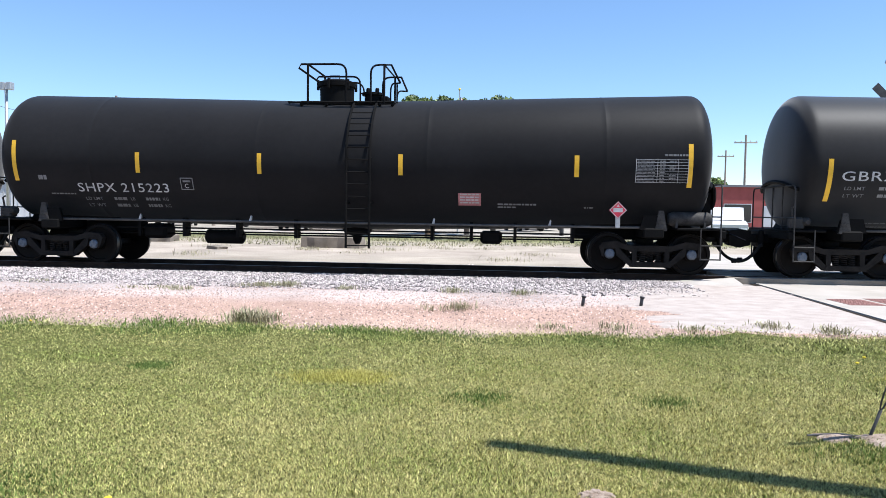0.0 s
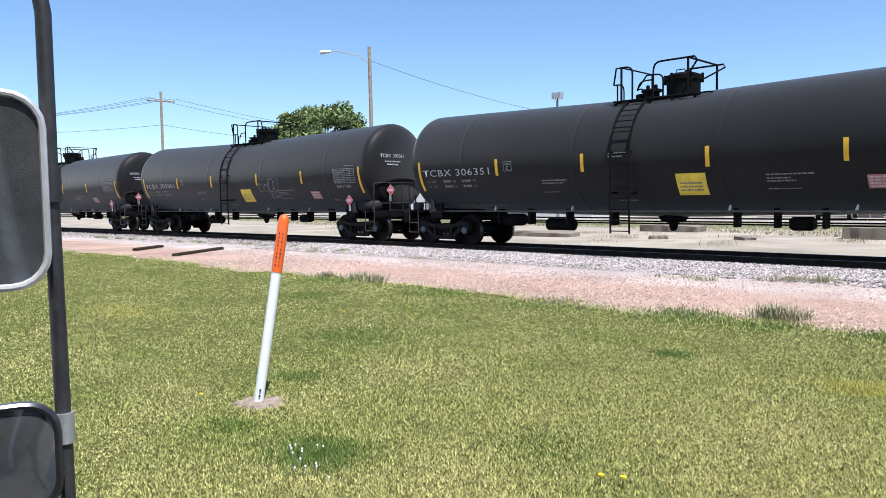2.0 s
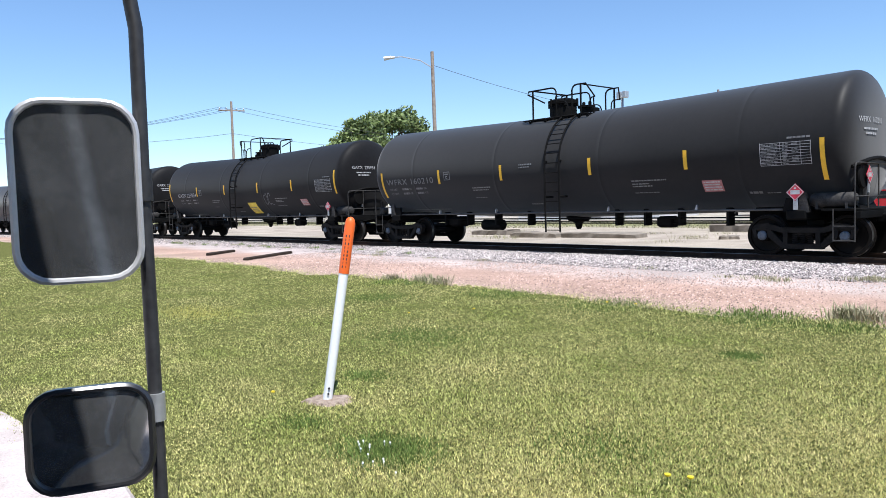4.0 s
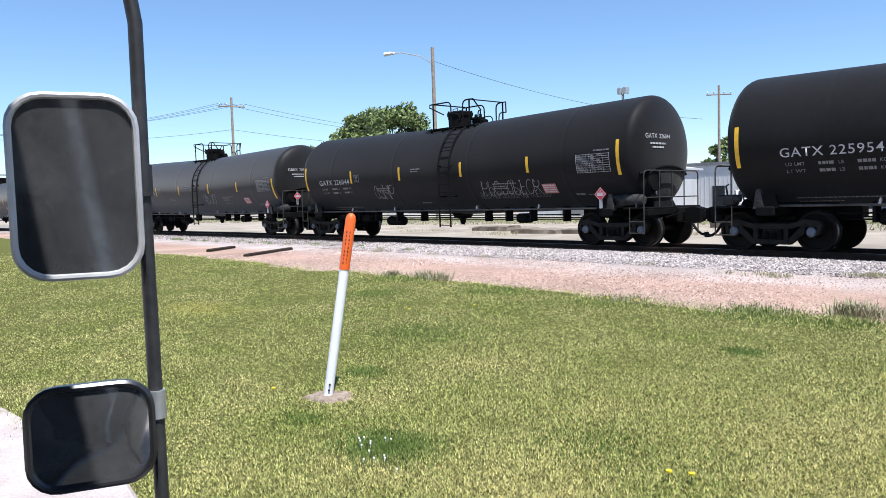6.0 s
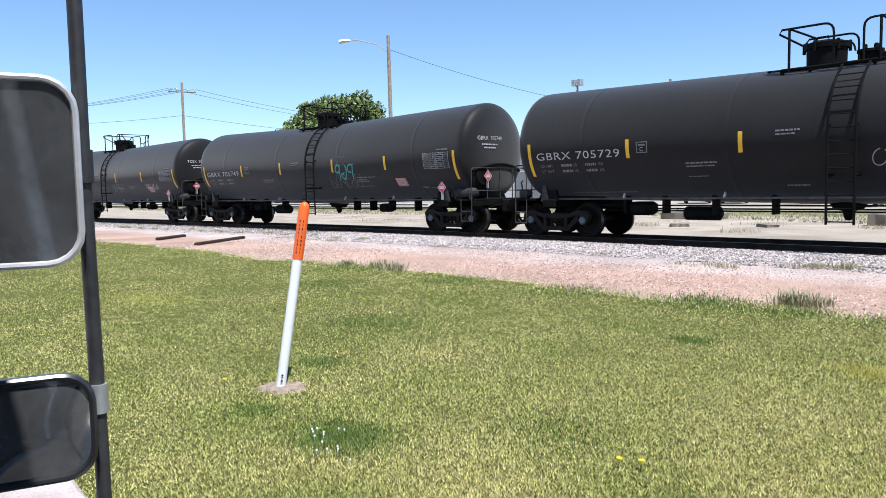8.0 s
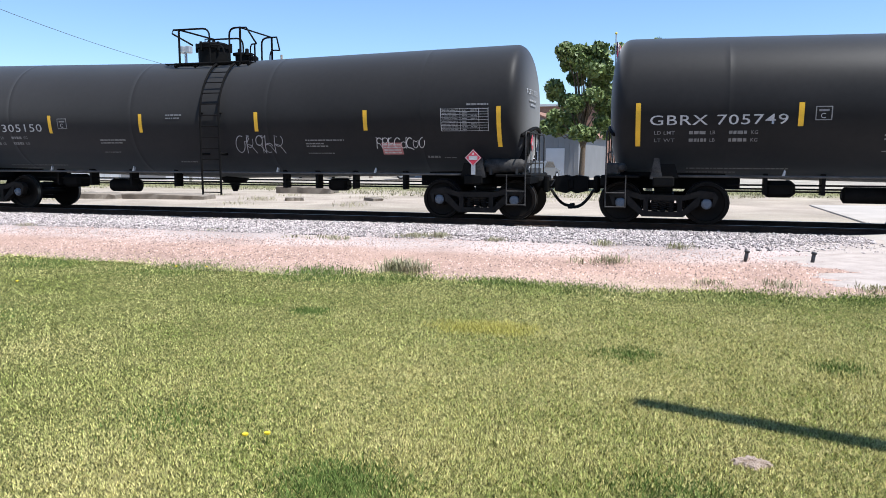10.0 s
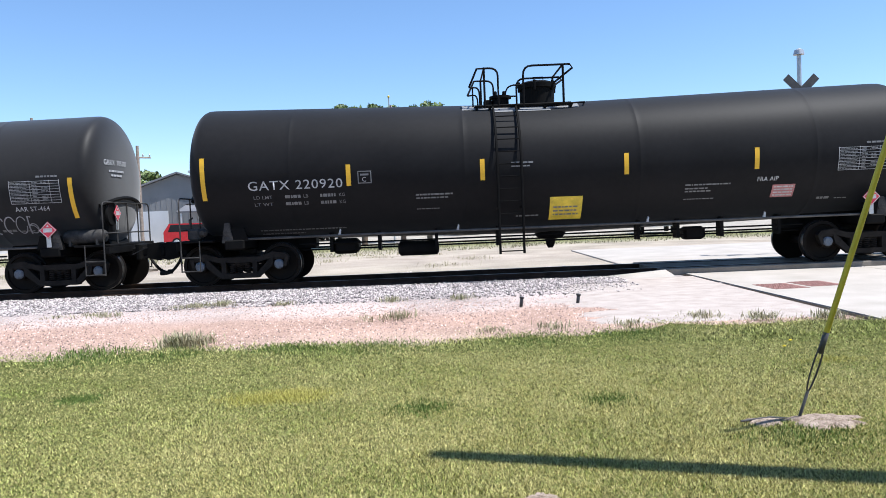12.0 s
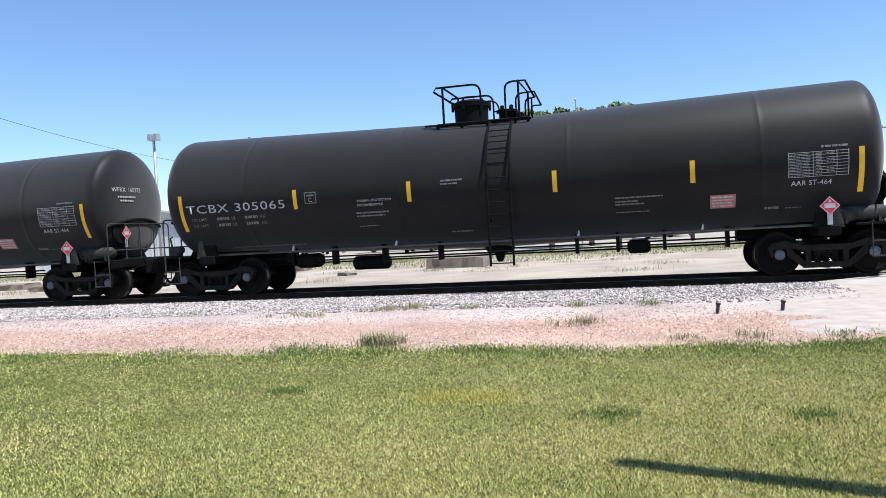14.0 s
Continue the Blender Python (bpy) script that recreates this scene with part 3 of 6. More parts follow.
def track():
    t = thing("railway_track", "rusty steel rails spiked to dark wooden ties", "track", kind="structure")
    prof = [(-0.07, 0), (0.07, 0), (0.07, 0.012), (0.012, 0.03), (0.012, 0.1), (0.036, 0.108), (0.036, 0.14), (-0.036, 0.14), (-0.036, 0.108), (-0.012, 0.1), (-0.012, 0.03), (-0.07, 0.012)]
    for side in (-1, 1):
        b = Build()
        n = len(prof)
        xs = [-300, -160] + [-70 + 2.5 * k for k in range(27)] + [90]
        vs = []
        for x in xs:
            c, q = track_y(x), math.radians(track_turn(x))
            vs += [(x - math.sin(q) * (side * 0.7525 + a), c + math.cos(q) * (side * 0.7525 + a), ZR - 0.14 + z) for a, z in prof]
        b.add(vs, [(j * n + i, j * n + (i + 1) % n, j * n + (i + 1) % n + n, j * n + i + n) for j in range(len(xs) - 1) for i in range(n)])
        b.m = [1 if i == 6 else 0 for j in range(len(xs) - 1) for i in range(n)]
        part("rail", b, [RAILM, RAILTOP], t, "rusty steel rail with a worn bright head")
    b = Build()
    for k in range(460):
        x = -190 + 0.53 * k + random.uniform(-0.03, 0.03)
        if not 3.9 < x < 9.6:
            b.box(-0.11, 0.11, -1.3 + random.uniform(-0.06, 0.06), 1.3, -0.19, ZR - 0.145, pose(x, track_y(x), 0, 0, 0, track_turn(x) + random.uniform(-1, 1)), bev=0.01)
    tagged(part("tie_row", b, TIE, t, "row of dark creosoted wooden ties"), kind="stuff")


track()


# ---- level crossing on the walkway ----
def pale_dirt():
    """Trodden pale dust spilling from the walkway over the gravel."""
    vs, fs, n = [], [], 61
    for k in range(n):
        y = 9.0 + 6.1 * k / (n - 1)
        x0 = 2.0 + 0.035 * (y - 12.2) ** 2 + 0.3 * math.sin(y * 3.1) + 0.2 * math.sin(y * 7.3) + 0.12 * math.sin(y * 17.0)
        low = 0.05 if k == 0 else 0.0
        vs += [(x0 - 0.15, y, -0.06), (x0, y, -0.026 - low), (x0 + 0.6, y, -0.018 - low), (5.2, y, -0.016 - low)]
    fs = [(4 * k + q, 4 * k + q + 1, 4 * k + q + 5, 4 * k + q + 4) for k in range(n - 1) for q in range(3)]
    solo("dirt_apron", Build().add(vs, fs, True), DUST, "pale trodden dust beside the concrete walkway", "dirt", kind="structure")


pale_dirt()


def crossing():
    t = thing("pavement", "pale concrete walkway crossing the track", "pavement", kind="structure")
    z = -0.012
    slabs = [[(5.27, 15.72), (5.4, 8.3), (8.6, 8.6), (9.2, 15.72)], [(9.22, 15.72), (8.63, 8.6), (14, 8.8), (15, 15.72)]]
    for q in slabs:
        vs = [(x, y, z - 0.08) for x, y in q] + [(x, y, z) for x, y in q]
        part("slab", Build().add(vs, [(4, 5, 6, 7), (0, 1, 5, 4), (1, 2, 6, 5), (2, 3, 7, 6), (3, 0, 4, 7)]), CONC, t)
    part("track_panel", Build().box(4.7, 12, YC - 0.66, YC + 0.66, -0.1, ZR - 0.012, bev=0.01), OLDCONC, t, "grey concrete crossing panel between the rails")
    part("track_panel", Build().box(4.7, 12, YC - 1.15, YC - 0.85, -0.1, ZR - 0.012, bev=0.01), OLDCONC, t)
    part("track_panel", Build().box(4.7, 12, YC + 0.85, YC + 1.3, -0.1, ZR - 0.012, bev=0.01), OLDCONC, t)
    part("far_slab", Build().box(4.6, 13, YC + 1.31, 27, -0.1, 0.0, bev=0.01), CONC, t)
    part("apron", Build().add([(3.1, 15.7, -0.05), (4.9, 15.7, -0.05), (4.9, 15.1, -0.05), (3.9, 15.2, -0.05), (3.4, 15.7, 0.0), (4.8, 15.7, 0.1), (4.8, 15.25, 0.05), (4.0, 15.35, 0.04)],
                              [(4, 5, 6, 7), (0, 4, 7, 3), (3, 7, 6, 2), (2, 6, 5, 1), (0, 1, 5, 4)]), CONC, t, "worn concrete end of the crossing")
    for x0, y0 in ((5.64, 12.05), (6.36, 12.25)):
        b = Build()
        m = pose(x0, y0, z, 0, 0, 4)
        b.box(0, 0.62, 0, 0.85, 0.0, 0.006, m)
        for i in range(6):
            for j in range(9):
                b.box(0.05 + 0.085 * i, 0.09 + 0.085 * i, 0.05 + 0.09 * j, 0.09 + 0.09 * j, 0.006, 0.011, m)
        part("warning_plate", b, TACT, t, "brick-red studded warning plate")
    part("seam_filler", Build().add([(5.26, 15.72, z - 0.018), (5.14, 15.72, z - 0.018), (5.3, 8.3, z - 0.018), (5.39, 8.3, z - 0.018)], [(0, 1, 2, 3)]), TIE, t, "dark open joint")
    return t


crossing()


# ---- train ----
HD = 0.46                          # depth of the dished heads
ZM, ZE, RT = 2.39, 2.54, 1.52      # tank axis height at middle and ends, radius
A_LEN, B_LEN = 18.3, 18.2


class Design:
    def __init__(self, half, truck, length):
        self.half, self.truck, self.length = half, truck, length
        self.cache = {}

    def axis(self, x):
        return ZE - (ZE - ZM) * max(0, 1 - abs(x) / (self.half - 0.7))

    def on(self, x, z, lift=0.006):
        """A point of the near side of the tank at height z over the rail."""
        c = self.axis(x)
        a = math.asin(max(-0.98, min(0.98, (z - c) / RT)))
        r = RT + lift
        over = abs(x) - (self.half - HD)
        if over > 0:
            r = RT * max(0.05, 1 - (over / HD) ** 2.6) ** 0.37 + lift
        return (x, -r * math.cos(a), c + r * math.sin(a))

    def get(self, key, make):
        if key not in self.cache:
            self.cache[key] = make()
        return self.cache[key]


DA, DB, DG = Design(8.22, 6.88, A_LEN), Design(8.24, 7.05, B_LEN), Design(8.12, 7.05, B_LEN)


def tank_mesh(d):
    h = d.half
    right = [(h - HD - 0.06, RT), (h - HD - 0.02, RT)]
    for k in range(1, 13):
        o = 1 - (1 - k / 12) ** 1.6
        right.append((h - HD + HD * o, RT * (1 - o ** 2.6) ** 0.37 if k < 12 else 0.03))
    body = []
    for k in range(1, 8):
        x = -h + HD + (2 * h - 2 * HD) * k / 8
        body += [(x - 0.12, RT), (x - 0.022, RT), (x - 0.012, RT + 0.002), (x + 0.012, RT + 0.002), (x + 0.022, RT), (x + 0.12, RT)] if k in (1, 3, 5, 7) else [(x, RT)]
    full = sorted([(-x, r) for x, r in right]) + body + right
    n = 56
    vs, fs = [], []
    for x, r in full:
        c = d.axis(x)
        for k in range(n):
            a = 2 * math.pi * k / n
            vs.append((x, r * math.cos(a), c + r * math.sin(a)))
    for i in range(len(full) - 1):
        for k in range(n):
            fs.append((i * n + k, i * n + (k + 1) % n, (i + 1) * n + (k + 1) % n, (i + 1) * n + k))
    fs += [tuple(range(n)), tuple(len(vs) - n + k for k in range(n))]
    return Build().add(vs, fs, True).mesh("tank", TANK if d is DB else NEWTANK)


def wheelset_mesh():
    b = Build()
    for s in (-1, 1):
        prof = [(0.66, 0.30), (0.665, 0.40), (0.67, 0.485), (0.70, 0.485), (0.715, 0.46), (0.82, 0.453), (0.825, 0.385), (0.79, 0.37), (0.765, 0.27), (0.775, 0.15), (0.83, 0.14), (0.83, 0.08)]
        b.lathe([(s * a, r) for a, r in prof], (0, 0, 0), "y", 32)
        b.lathe([(s * 0.716, 0.4605), (s * 0.82, 0.4545)], (0, 0, 0), "y", 32, True, 1, False)
        b.lathe([(s * 0.88, 0.12), (s * 0.9, 0.145), (s * 1.03, 0.145), (s * 1.05, 0.12)], (0, 0, 0), "y", 18)
        b.lathe([(s * 1.05, 0.115), (s * 1.075, 0.1), (s * 1.09, 0.06)], (0, 0, 0), "y", 10, False, 2)
        for q in range(3):
            a = q * 2.094
            b.box(-0.022 + 0.065 * math.cos(a), 0.022 + 0.065 * math.cos(a), min(s * 1.07, s * 1.105), max(s * 1.07, s * 1.105), -0.022 + 0.065 * math.sin(a), 0.022 + 0.065 * math.sin(a), slot=2)
    b.lathe([(-0.88, 0.085), (0.88, 0.085)], (0, 0, 0), "y", 12)
    return b.mesh("wheelset", [WHEELM, TREAD, CAP])


def sideframe_mesh():
    b = Build()
    y0, y1 = -0.09, 0.07
    top = [(-1.12, 0.60), (-1.05, 0.70), (-0.75, 0.74), (-0.45, 0.64), (0.45, 0.64), (0.75, 0.74), (1.05, 0.70), (1.12, 0.60), (0.98, 0.605), (0.78, 0.61), (0.42, 0.52), (-0.42, 0.52), (-0.78, 0.61), (-0.98, 0.605)]
    b.prism(top, y0, y1)
    for s in (-1, 1):
        b.prism([(s * 1.12, 0.61), (s * 1.05, 0.40), (s * 1.0, 0.40), (s * 1.02, 0.61)], y0, y1)
        b.prism([(s * 0.78, 0.63), (s * 0.74, 0.42), (s * 0.42, 0.17), (s * 0.3, 0.17), (s * 0.3, 0.29), (s * 0.42, 0.31), (s * 0.66, 0.56)], y0, y1)
        b.prism([(s * 0.30, 0.56), (s * 0.40, 0.56), (s * 0.40, 0.27), (s * 0.30, 0.27)], y0 - 0.01, y1)
        b.box(s * 0.889 - 0.17, s * 0.889 + 0.17, -0.08, 0.06, 0.56, 0.62, bev=0.02)
    b.prism([(-0.44, 0.17), (0.44, 0.17), (0.38, 0.28), (-0.38, 0.28)], y0 - 0.02, y1 + 0.02)
    return b.mesh("sideframe", TRUCKM)


def spring_mesh():
    b = Build()
    for sx in (-0.17, 0.0, 0.17):
        pts = [(sx + 0.06 * math.cos(a), 0.06 * math.sin(a), 0.28 + 0.22 * a / 31.4) for a in [k * 0.628 for k in range(51)]]
        b.tube(pts, 0.014, 5)
    return b.mesh("spring_set", TRUCKM)


def bogie(parent, x, d):
    bol = DA.get("bolster", lambda: Build().box(-0.24, 0.24, -1.02, 1.02, 0.42, 0.66, bev=0.05).box(-0.2, 0.2, -0.3, 0.3, 0.66, 0.78, bev=0.02)
                 .tube([(-0.5, -0.4, 0.4), (0.5, -0.4, 0.4)], 0.04, 6).box(-0.55, -0.48, -0.95, 0.95, 0.33, 0.45, bev=0.02).box(0.48, 0.55, -0.95, 0.95, 0.33, 0.45, bev=0.02).mesh("bolster", TRUCKM))
    t = part("bogie", bol, None, parent, "dusty cast steel two-axle truck", pose(x, 0, 0))
    for s in (-1, 1):
        part("sideframe", DA.get("side", sideframe_mesh), None, t, "", pose(0, s * 0.99, 0))
        part("spring_set", DA.get("spring", spring_mesh), None, t, "", pose(0, s * 0.99, 0))
    sets = []
    for s in (-1, 1):
        sets.append(part("wheelset", DA.get("wheelset", wheelset_mesh), None, t, "steel wheels with bright worn rims", pose(s * 0.889, 0, 0.457)))
    return sets


def platform_meshes(f):
    """Top platform, rails and manway; f is 1 or -1, which mirrors it along the car."""
    X = lambda x: f * x + (0 if f == 1 else 0.06)
    z0 = ZM + RT - 0.12
    out = {}
    b = Build()
    for y in (-0.62, -0.5, -0.38, 0.38, 0.5, 0.62):
        b.box(min(X(-1.15), X(1.1)), max(X(-1.15), X(1.1)), y - 0.045, y + 0.045, z0, z0 + 0.045, bev=0.005)
    for x in (-1.08, -0.5, 0.1, 0.75, 1.05):
        b.box(X(x) - 0.03, X(x) + 0.03, -0.8, 0.8, z0 - 0.05, z0, bev=0.005)
        for s in (-1, 1):
            b.tube([(X(x), s * 0.78, z0 - 0.03), (X(x), s * 0.62, z0 - 0.2)], 0.025, 5)
    b.tube([(X(-1.08), -0.8, z0 + 0.02), (X(-1.4), -0.72, z0 + 0.04), (X(-1.43), -0.4, z0 + 0.05), (X(-1.08), -0.36, z0 + 0.02)], 0.022, 6)
    b.tube([(X(-1.08), -0.8, z0 + 0.03), (X(1.1), -0.8, z0 + 0.03)], 0.025, 6)
    b.tube([(X(-1.08), 0.8, z0 + 0.03), (X(1.1), 0.8, z0 + 0.03)], 0.025, 6)
    out["platform"] = b.mesh("platform", STEEL)
    b = Build()
    zt = z0 + 0.89
    for s in (-1, 1):
        b.tube([(X(-0.92), s * 0.8, z0 - 0.02), (X(-0.92), s * 0.8, zt)], 0.028, 6)
        b.tube([(X(-0.75), s * 0.45, zt - 0.35), (X(-1.14), s * 0.78, zt - 0.08), (X(-1.08), s * 0.8, zt)] + [(X(-0.3), s * 0.8, zt)] + arc((X(-0.22), s * 0.8, zt), (X(-0.02), s * 0.8, zt - 0.22), (X(-0.02), s * 0.8, zt)) + [(X(-0.02), s * 0.8, z0)], 0.024, 6)
        b.tube([(X(-0.02), s * 0.8, zt - 0.42), (X(0.2), s * 0.8, zt - 0.42)] + arc((X(0.25), s * 0.8, zt - 0.43), (X(0.4), s * 0.8, zt - 0.65), (X(0.38), s * 0.8, zt - 0.45)), 0.02, 6)
    b.tube([(X(-0.92), -0.8, zt), (X(-0.92), 0.8, zt)], 0.024, 6)
    out["manway_rail"] = b.mesh("manway_rail", STEEL)
    b = Build()
    for s in (-1, 1):
        b.tube([(X(0.55), s * 0.8, z0)] + [(X(0.55), s * 0.8, zt - 0.2)] + arc((X(0.55), s * 0.8, zt - 0.2), (X(0.75), s * 0.8, zt - 0.02), (X(0.55), s * 0.8, zt - 0.02))
               + [(X(1.02), s * 0.78, zt - 0.02), (X(1.2), s * 0.6, zt - 0.4)], 0.024, 6)
        b.tube([(X(0.86), s * 0.8, z0 - 0.02), (X(0.86), s * 0.8, zt)], 0.028, 6)
        b.tube([(X(1.2), s * 0.6, zt - 0.4), (X(1.05), s * 0.55, zt - 0.4)] + arc((X(1.05), s * 0.55, zt - 0.4), (X(0.96), s * 0.5, zt - 0.6), (X(0.96), s * 0.5, zt - 0.4)) + [(X(0.96), s * 0.5, z0)], 0.02, 6)
    b.tube([(X(1.12), -0.55, zt - 0.4), (X(1.12), -0.55, z0)], 0.02, 6)
    b.tube([(X(0.86), -0.8, zt - 0.02), (X(0.86), 0.8, zt - 0.02)], 0.02, 6)
    out["ladder_rail"] = b.mesh("ladder_rail", STEEL)
    b = Build()
    zb = ZM + RT - 0.1
    b.lathe([(zb, 0.4), (zb + 0.45, 0.41), (zb + 0.46, 0.45), (zb + 0.57, 0.46), (zb + 0.58, 0.43), (zb + 0.63, 0.3), (zb + 0.65, 0.02)], (X(-0.42), 0, 0), "z", 26)
    for k in range(6):
        a = k * 1.047 + 0.3
        b.box(X(-0.42) + 0.45 * math.cos(a) - 0.03, X(-0.42) + 0.45 * math.cos(a) + 0.03, 0.45 * math.sin(a) - 0.03, 0.45 * math.sin(a) + 0.03, zb + 0.38, zb + 0.62, bev=0.01)
    b.tube([(X(-0.55), -0.2, zb + 0.6), (X(-0.55), -0.2, zb + 0.71), (X(-0.32), -0.2, zb + 0.71), (X(-0.32), -0.2, zb + 0.6)], 0.015, 5)
    out["manway"] = b.mesh("manway", STEEL)
    b = Build()
    b.lathe([(zb, 0.2), (zb + 0.26, 0.2), (zb + 0.27, 0.26), (zb + 0.33, 0.26)], (X(0.45), 0, 0), "z", 16)
    for q in (-0.12, 0.1):
        b.lathe([(zb + 0.3, 0.05), (zb + 0.44, 0.05), (zb + 0.46, 0.03)], (X(0.45) + q, 0.03, 0), "z", 8)
    b.box(X(0.75) - 0.1, X(0.75) + 0.1, -0.12, 0.12, zb, zb + 0.25, bev=0.03)
    out["valve_group"] = b.mesh("valve_group", STEEL)
    b = Build()
    lx = (X(0.17), X(0.69))
    for x in lx:
        pts = [(x, -0.85, z0 + 0.02)]
        for k in range(8):
            a = math.radians(62 - 62 * k / 7)
            pts.append((x, -(RT + 0.1) * math.cos(a), ZM + (RT + 0.1) * math.sin(a)))
        pts += [(x, -RT - 0.1, 1.5), (x, -RT - 0.08, 0.5)]
        b.tube(pts, 0.028, 6)
    for k in range(13):
        zz = 0.56 + 0.27 * k
        if zz < ZM:
            y = -RT - 0.09
        else:
            sn = (zz - ZM) / (RT + 0.1)
            if sn > 0.93:
                break
            y = -(RT + 0.1) * math.sqrt(1 - sn * sn)
        b.tube([(lx[0], y, zz), (lx[1], y, zz)], 0.014, 5)
    for zz in (2.5, 1.5):
        for x in lx:
            b.tube([(x, -RT - 0.08, zz), (x, -RT + 0.25 * (zz < 2), zz)], 0.03, 5)
    out["ladder"] = b.mesh("ladder", STEEL)
    return out


def under_meshes(d):
    """Parts of one end of the frame."""
    T, H = d.truck, d.length / 2
    sill = Build().box(T - 1.6, H - 0.85, -0.2, 0.2, 0.74, 1.06, bev=0.02).mesh("draft_sill", STEEL)
    bol = Build().box(T - 0.22, T + 0.22, -1.38, 1.38, 0.82, 1.04, bev=0.03)
    for y in (-1.3, 1.3):
        bol.prism([(T - 0.3, 1.0), (T + 0.3, 1.0), (T + 0.22, 1.3), (T - 0.22, 1.3)], y - 0.04, y + 0.04)
    saddle = Build().prism([(T - 1.3, 1.02), (T + 1.0, 1.02), (T + 0.9, 1.2), (T - 1.2, 1.2)], -0.55, 0.55).mesh("saddle", STEEL)
    deck = Build().box(T + 0.5, H - 0.75, -1.3, 1.3, 1.0, 1.05, bev=0.01).box(H - 0.87, H - 0.75, -1.35, 1.35, 0.84, 1.0, bev=0.01).mesh("end_deck", STEEL)
    return {"draft_sill": sill, "body_bolster": bol.mesh("body_bolster", STEEL), "saddle": saddle, "end_deck": deck}


def brake_mesh(d):
    b = Build()
    for y, z in ((-0.75, 0.86), (-0.55, 0.72), (0.4, 0.74)):
        b.tube([(-d.truck + 1.3, y, z), (d.truck - 1.3, y, z)], 0.02, 5)
    for x in (-5.0, -3.9, -2.6, -1.2, 2.0, 2.9, 3.9, 5.2):
        b.box(x - 0.035, x + 0.035, -0.8, -0.5, 0.66, 1.1)
    b.box(-5.0, -4.4, -0.7, -0.1, 0.6, 0.95, bev=0.08)
    b.lathe([(-3.5, 0.1), (-3.45, 0.17), (-2.6, 0.17), (-2.55, 0.1)], (0, -0.45, 0.66), "x", 12)
    b.box(3.1, 3.6, -0.6, -0.2, 0.6, 0.9, bev=0.06)
    b.lathe([(0.52, 0.06), (0.6, 0.1), (0.72, 0.12), (0.76, 0.3), (0.95, 0.42)], (0.1, 0, 0), "z", 12)
    return b.mesh("brake_rigging", STEEL)


def end_rail_mesh(d):
    b = Build()
    x = d.length / 2 - 0.86
    for s in (-1, 1):
        b.tube([(x, s * 1.36, 0.36), (x, s * 1.36, 1.85)] + arc((x, s * 1.36, 1.85), (x, s * 1.2, 2.0), (x, s * 1.36, 2.0)) + [(x, 0, 2.0)], 0.017, 6)
        for xx in (x - 0.42,):
            b.tube([(xx, s * 1.38, 0.36), (xx, s * 1.38, 1.05)], 0.014, 5)
        for z in (0.38, 0.68):
            b.tube([(x, s * 1.38, z), (x - 0.42, s * 1.38, z)], 0.016, 5)
        b.tube([(x, s * 0.62, 1.05), (x, s * 0.62, 2.0)], 0.016, 6)
    b.tube([(x, 0.0, 1.05), (x, 0.0, 2.0)], 0.016, 6)
    b.tube([(x, -1.36, 1.3), (x, 1.36, 1.3)], 0.016, 5)
    return b.mesh("end_rail", DUSTY)


def coupler_mesh(d):
    b = Build()
    x = d.length / 2
    b.box(x - 0.95, x - 0.22, -0.09, 0.09, 0.72, 0.92, bev=0.03)
    b.prism([(x - 0.36, 0.66), (x - 0.1, 0.6), (x + 0.04, 0.66), (x + 0.07, 0.98), (x - 0.1, 1.03), (x - 0.36, 0.99)], -0.2, 0.14)
    b.box(x - 0.62, x - 0.5, -0.26, 0.26, 0.62, 1.02, bev=0.03)
    b.box(x - 0.05, x + 0.09, -0.02, 0.17, 0.69, 0.95, bev=0.03)
    b.tube([(x - 0.3, -1.25, 0.8), (x - 0.35, -0.2, 0.92)], 0.014, 5)
    return b.mesh("coupler", STEEL)


def hose_mesh(d):
    x = d.length / 2
    pts = [(x - 0.55, 0.35, 0.68)] + arc((x - 0.5, 0.34, 0.66), (x + 0.02, 0.2, 0.3), (x - 0.25, 0.3, 0.22), 7)
    return Build().tube(pts, 0.036, 8).lathe([(-0.06, 0.03), (-0.05, 0.055), (0.05, 0.055), (0.06, 0.03)], (x + 0.02, 0.2, 0.3), "x", 8).mesh("air_hose", RUBBER)


def strip(d, x, z0, z1, w):
    n = 6
    vs = []
    for k in range(n + 1):
        z = z0 + (z1 - z0) * k / n
        for xx in (x - w / 2, x + w / 2):
            vs.append(d.on(xx, z, 0.006))
    return Build().add(vs, [(2 * k, 2 * k + 1, 2 * k + 3, 2 * k + 2) for k in range(n)]).mesh("reflector", YEL)


def bars(d, rows, lift=0.006):
    """Flat painted bars: x0, x1, z, height."""
    b = Build()
    for x0, x1, z, h in rows:
        n = max(1, math.ceil(h / 0.08))
        vs = [d.on(x, z + h * k / n, lift) for k in range(n + 1) for x in (x0, x1)]
        b.add(vs, [(2 * k, 2 * k + 1, 2 * k + 3, 2 * k + 2) for k in range(n)])
    return b


def words(rows):
    """Broken-up lines of small unreadable print: start, end, height, size."""
    out = []
    for x0, x1, z, h in rows:
        x = x0
        while x < x1 - 0.02:
            w = min(random.uniform(0.03, 0.12), x1 - x)
            out.append((x, x + w, z, h))
            x += w + 0.018
    return out


WORDS = {}


def word_mesh(text, size, spread):
    key = (text, size, spread)
    if key not in WORDS:
        WORDS[key] = font_mesh(text, size, spread)
    return WORDS[key].copy()


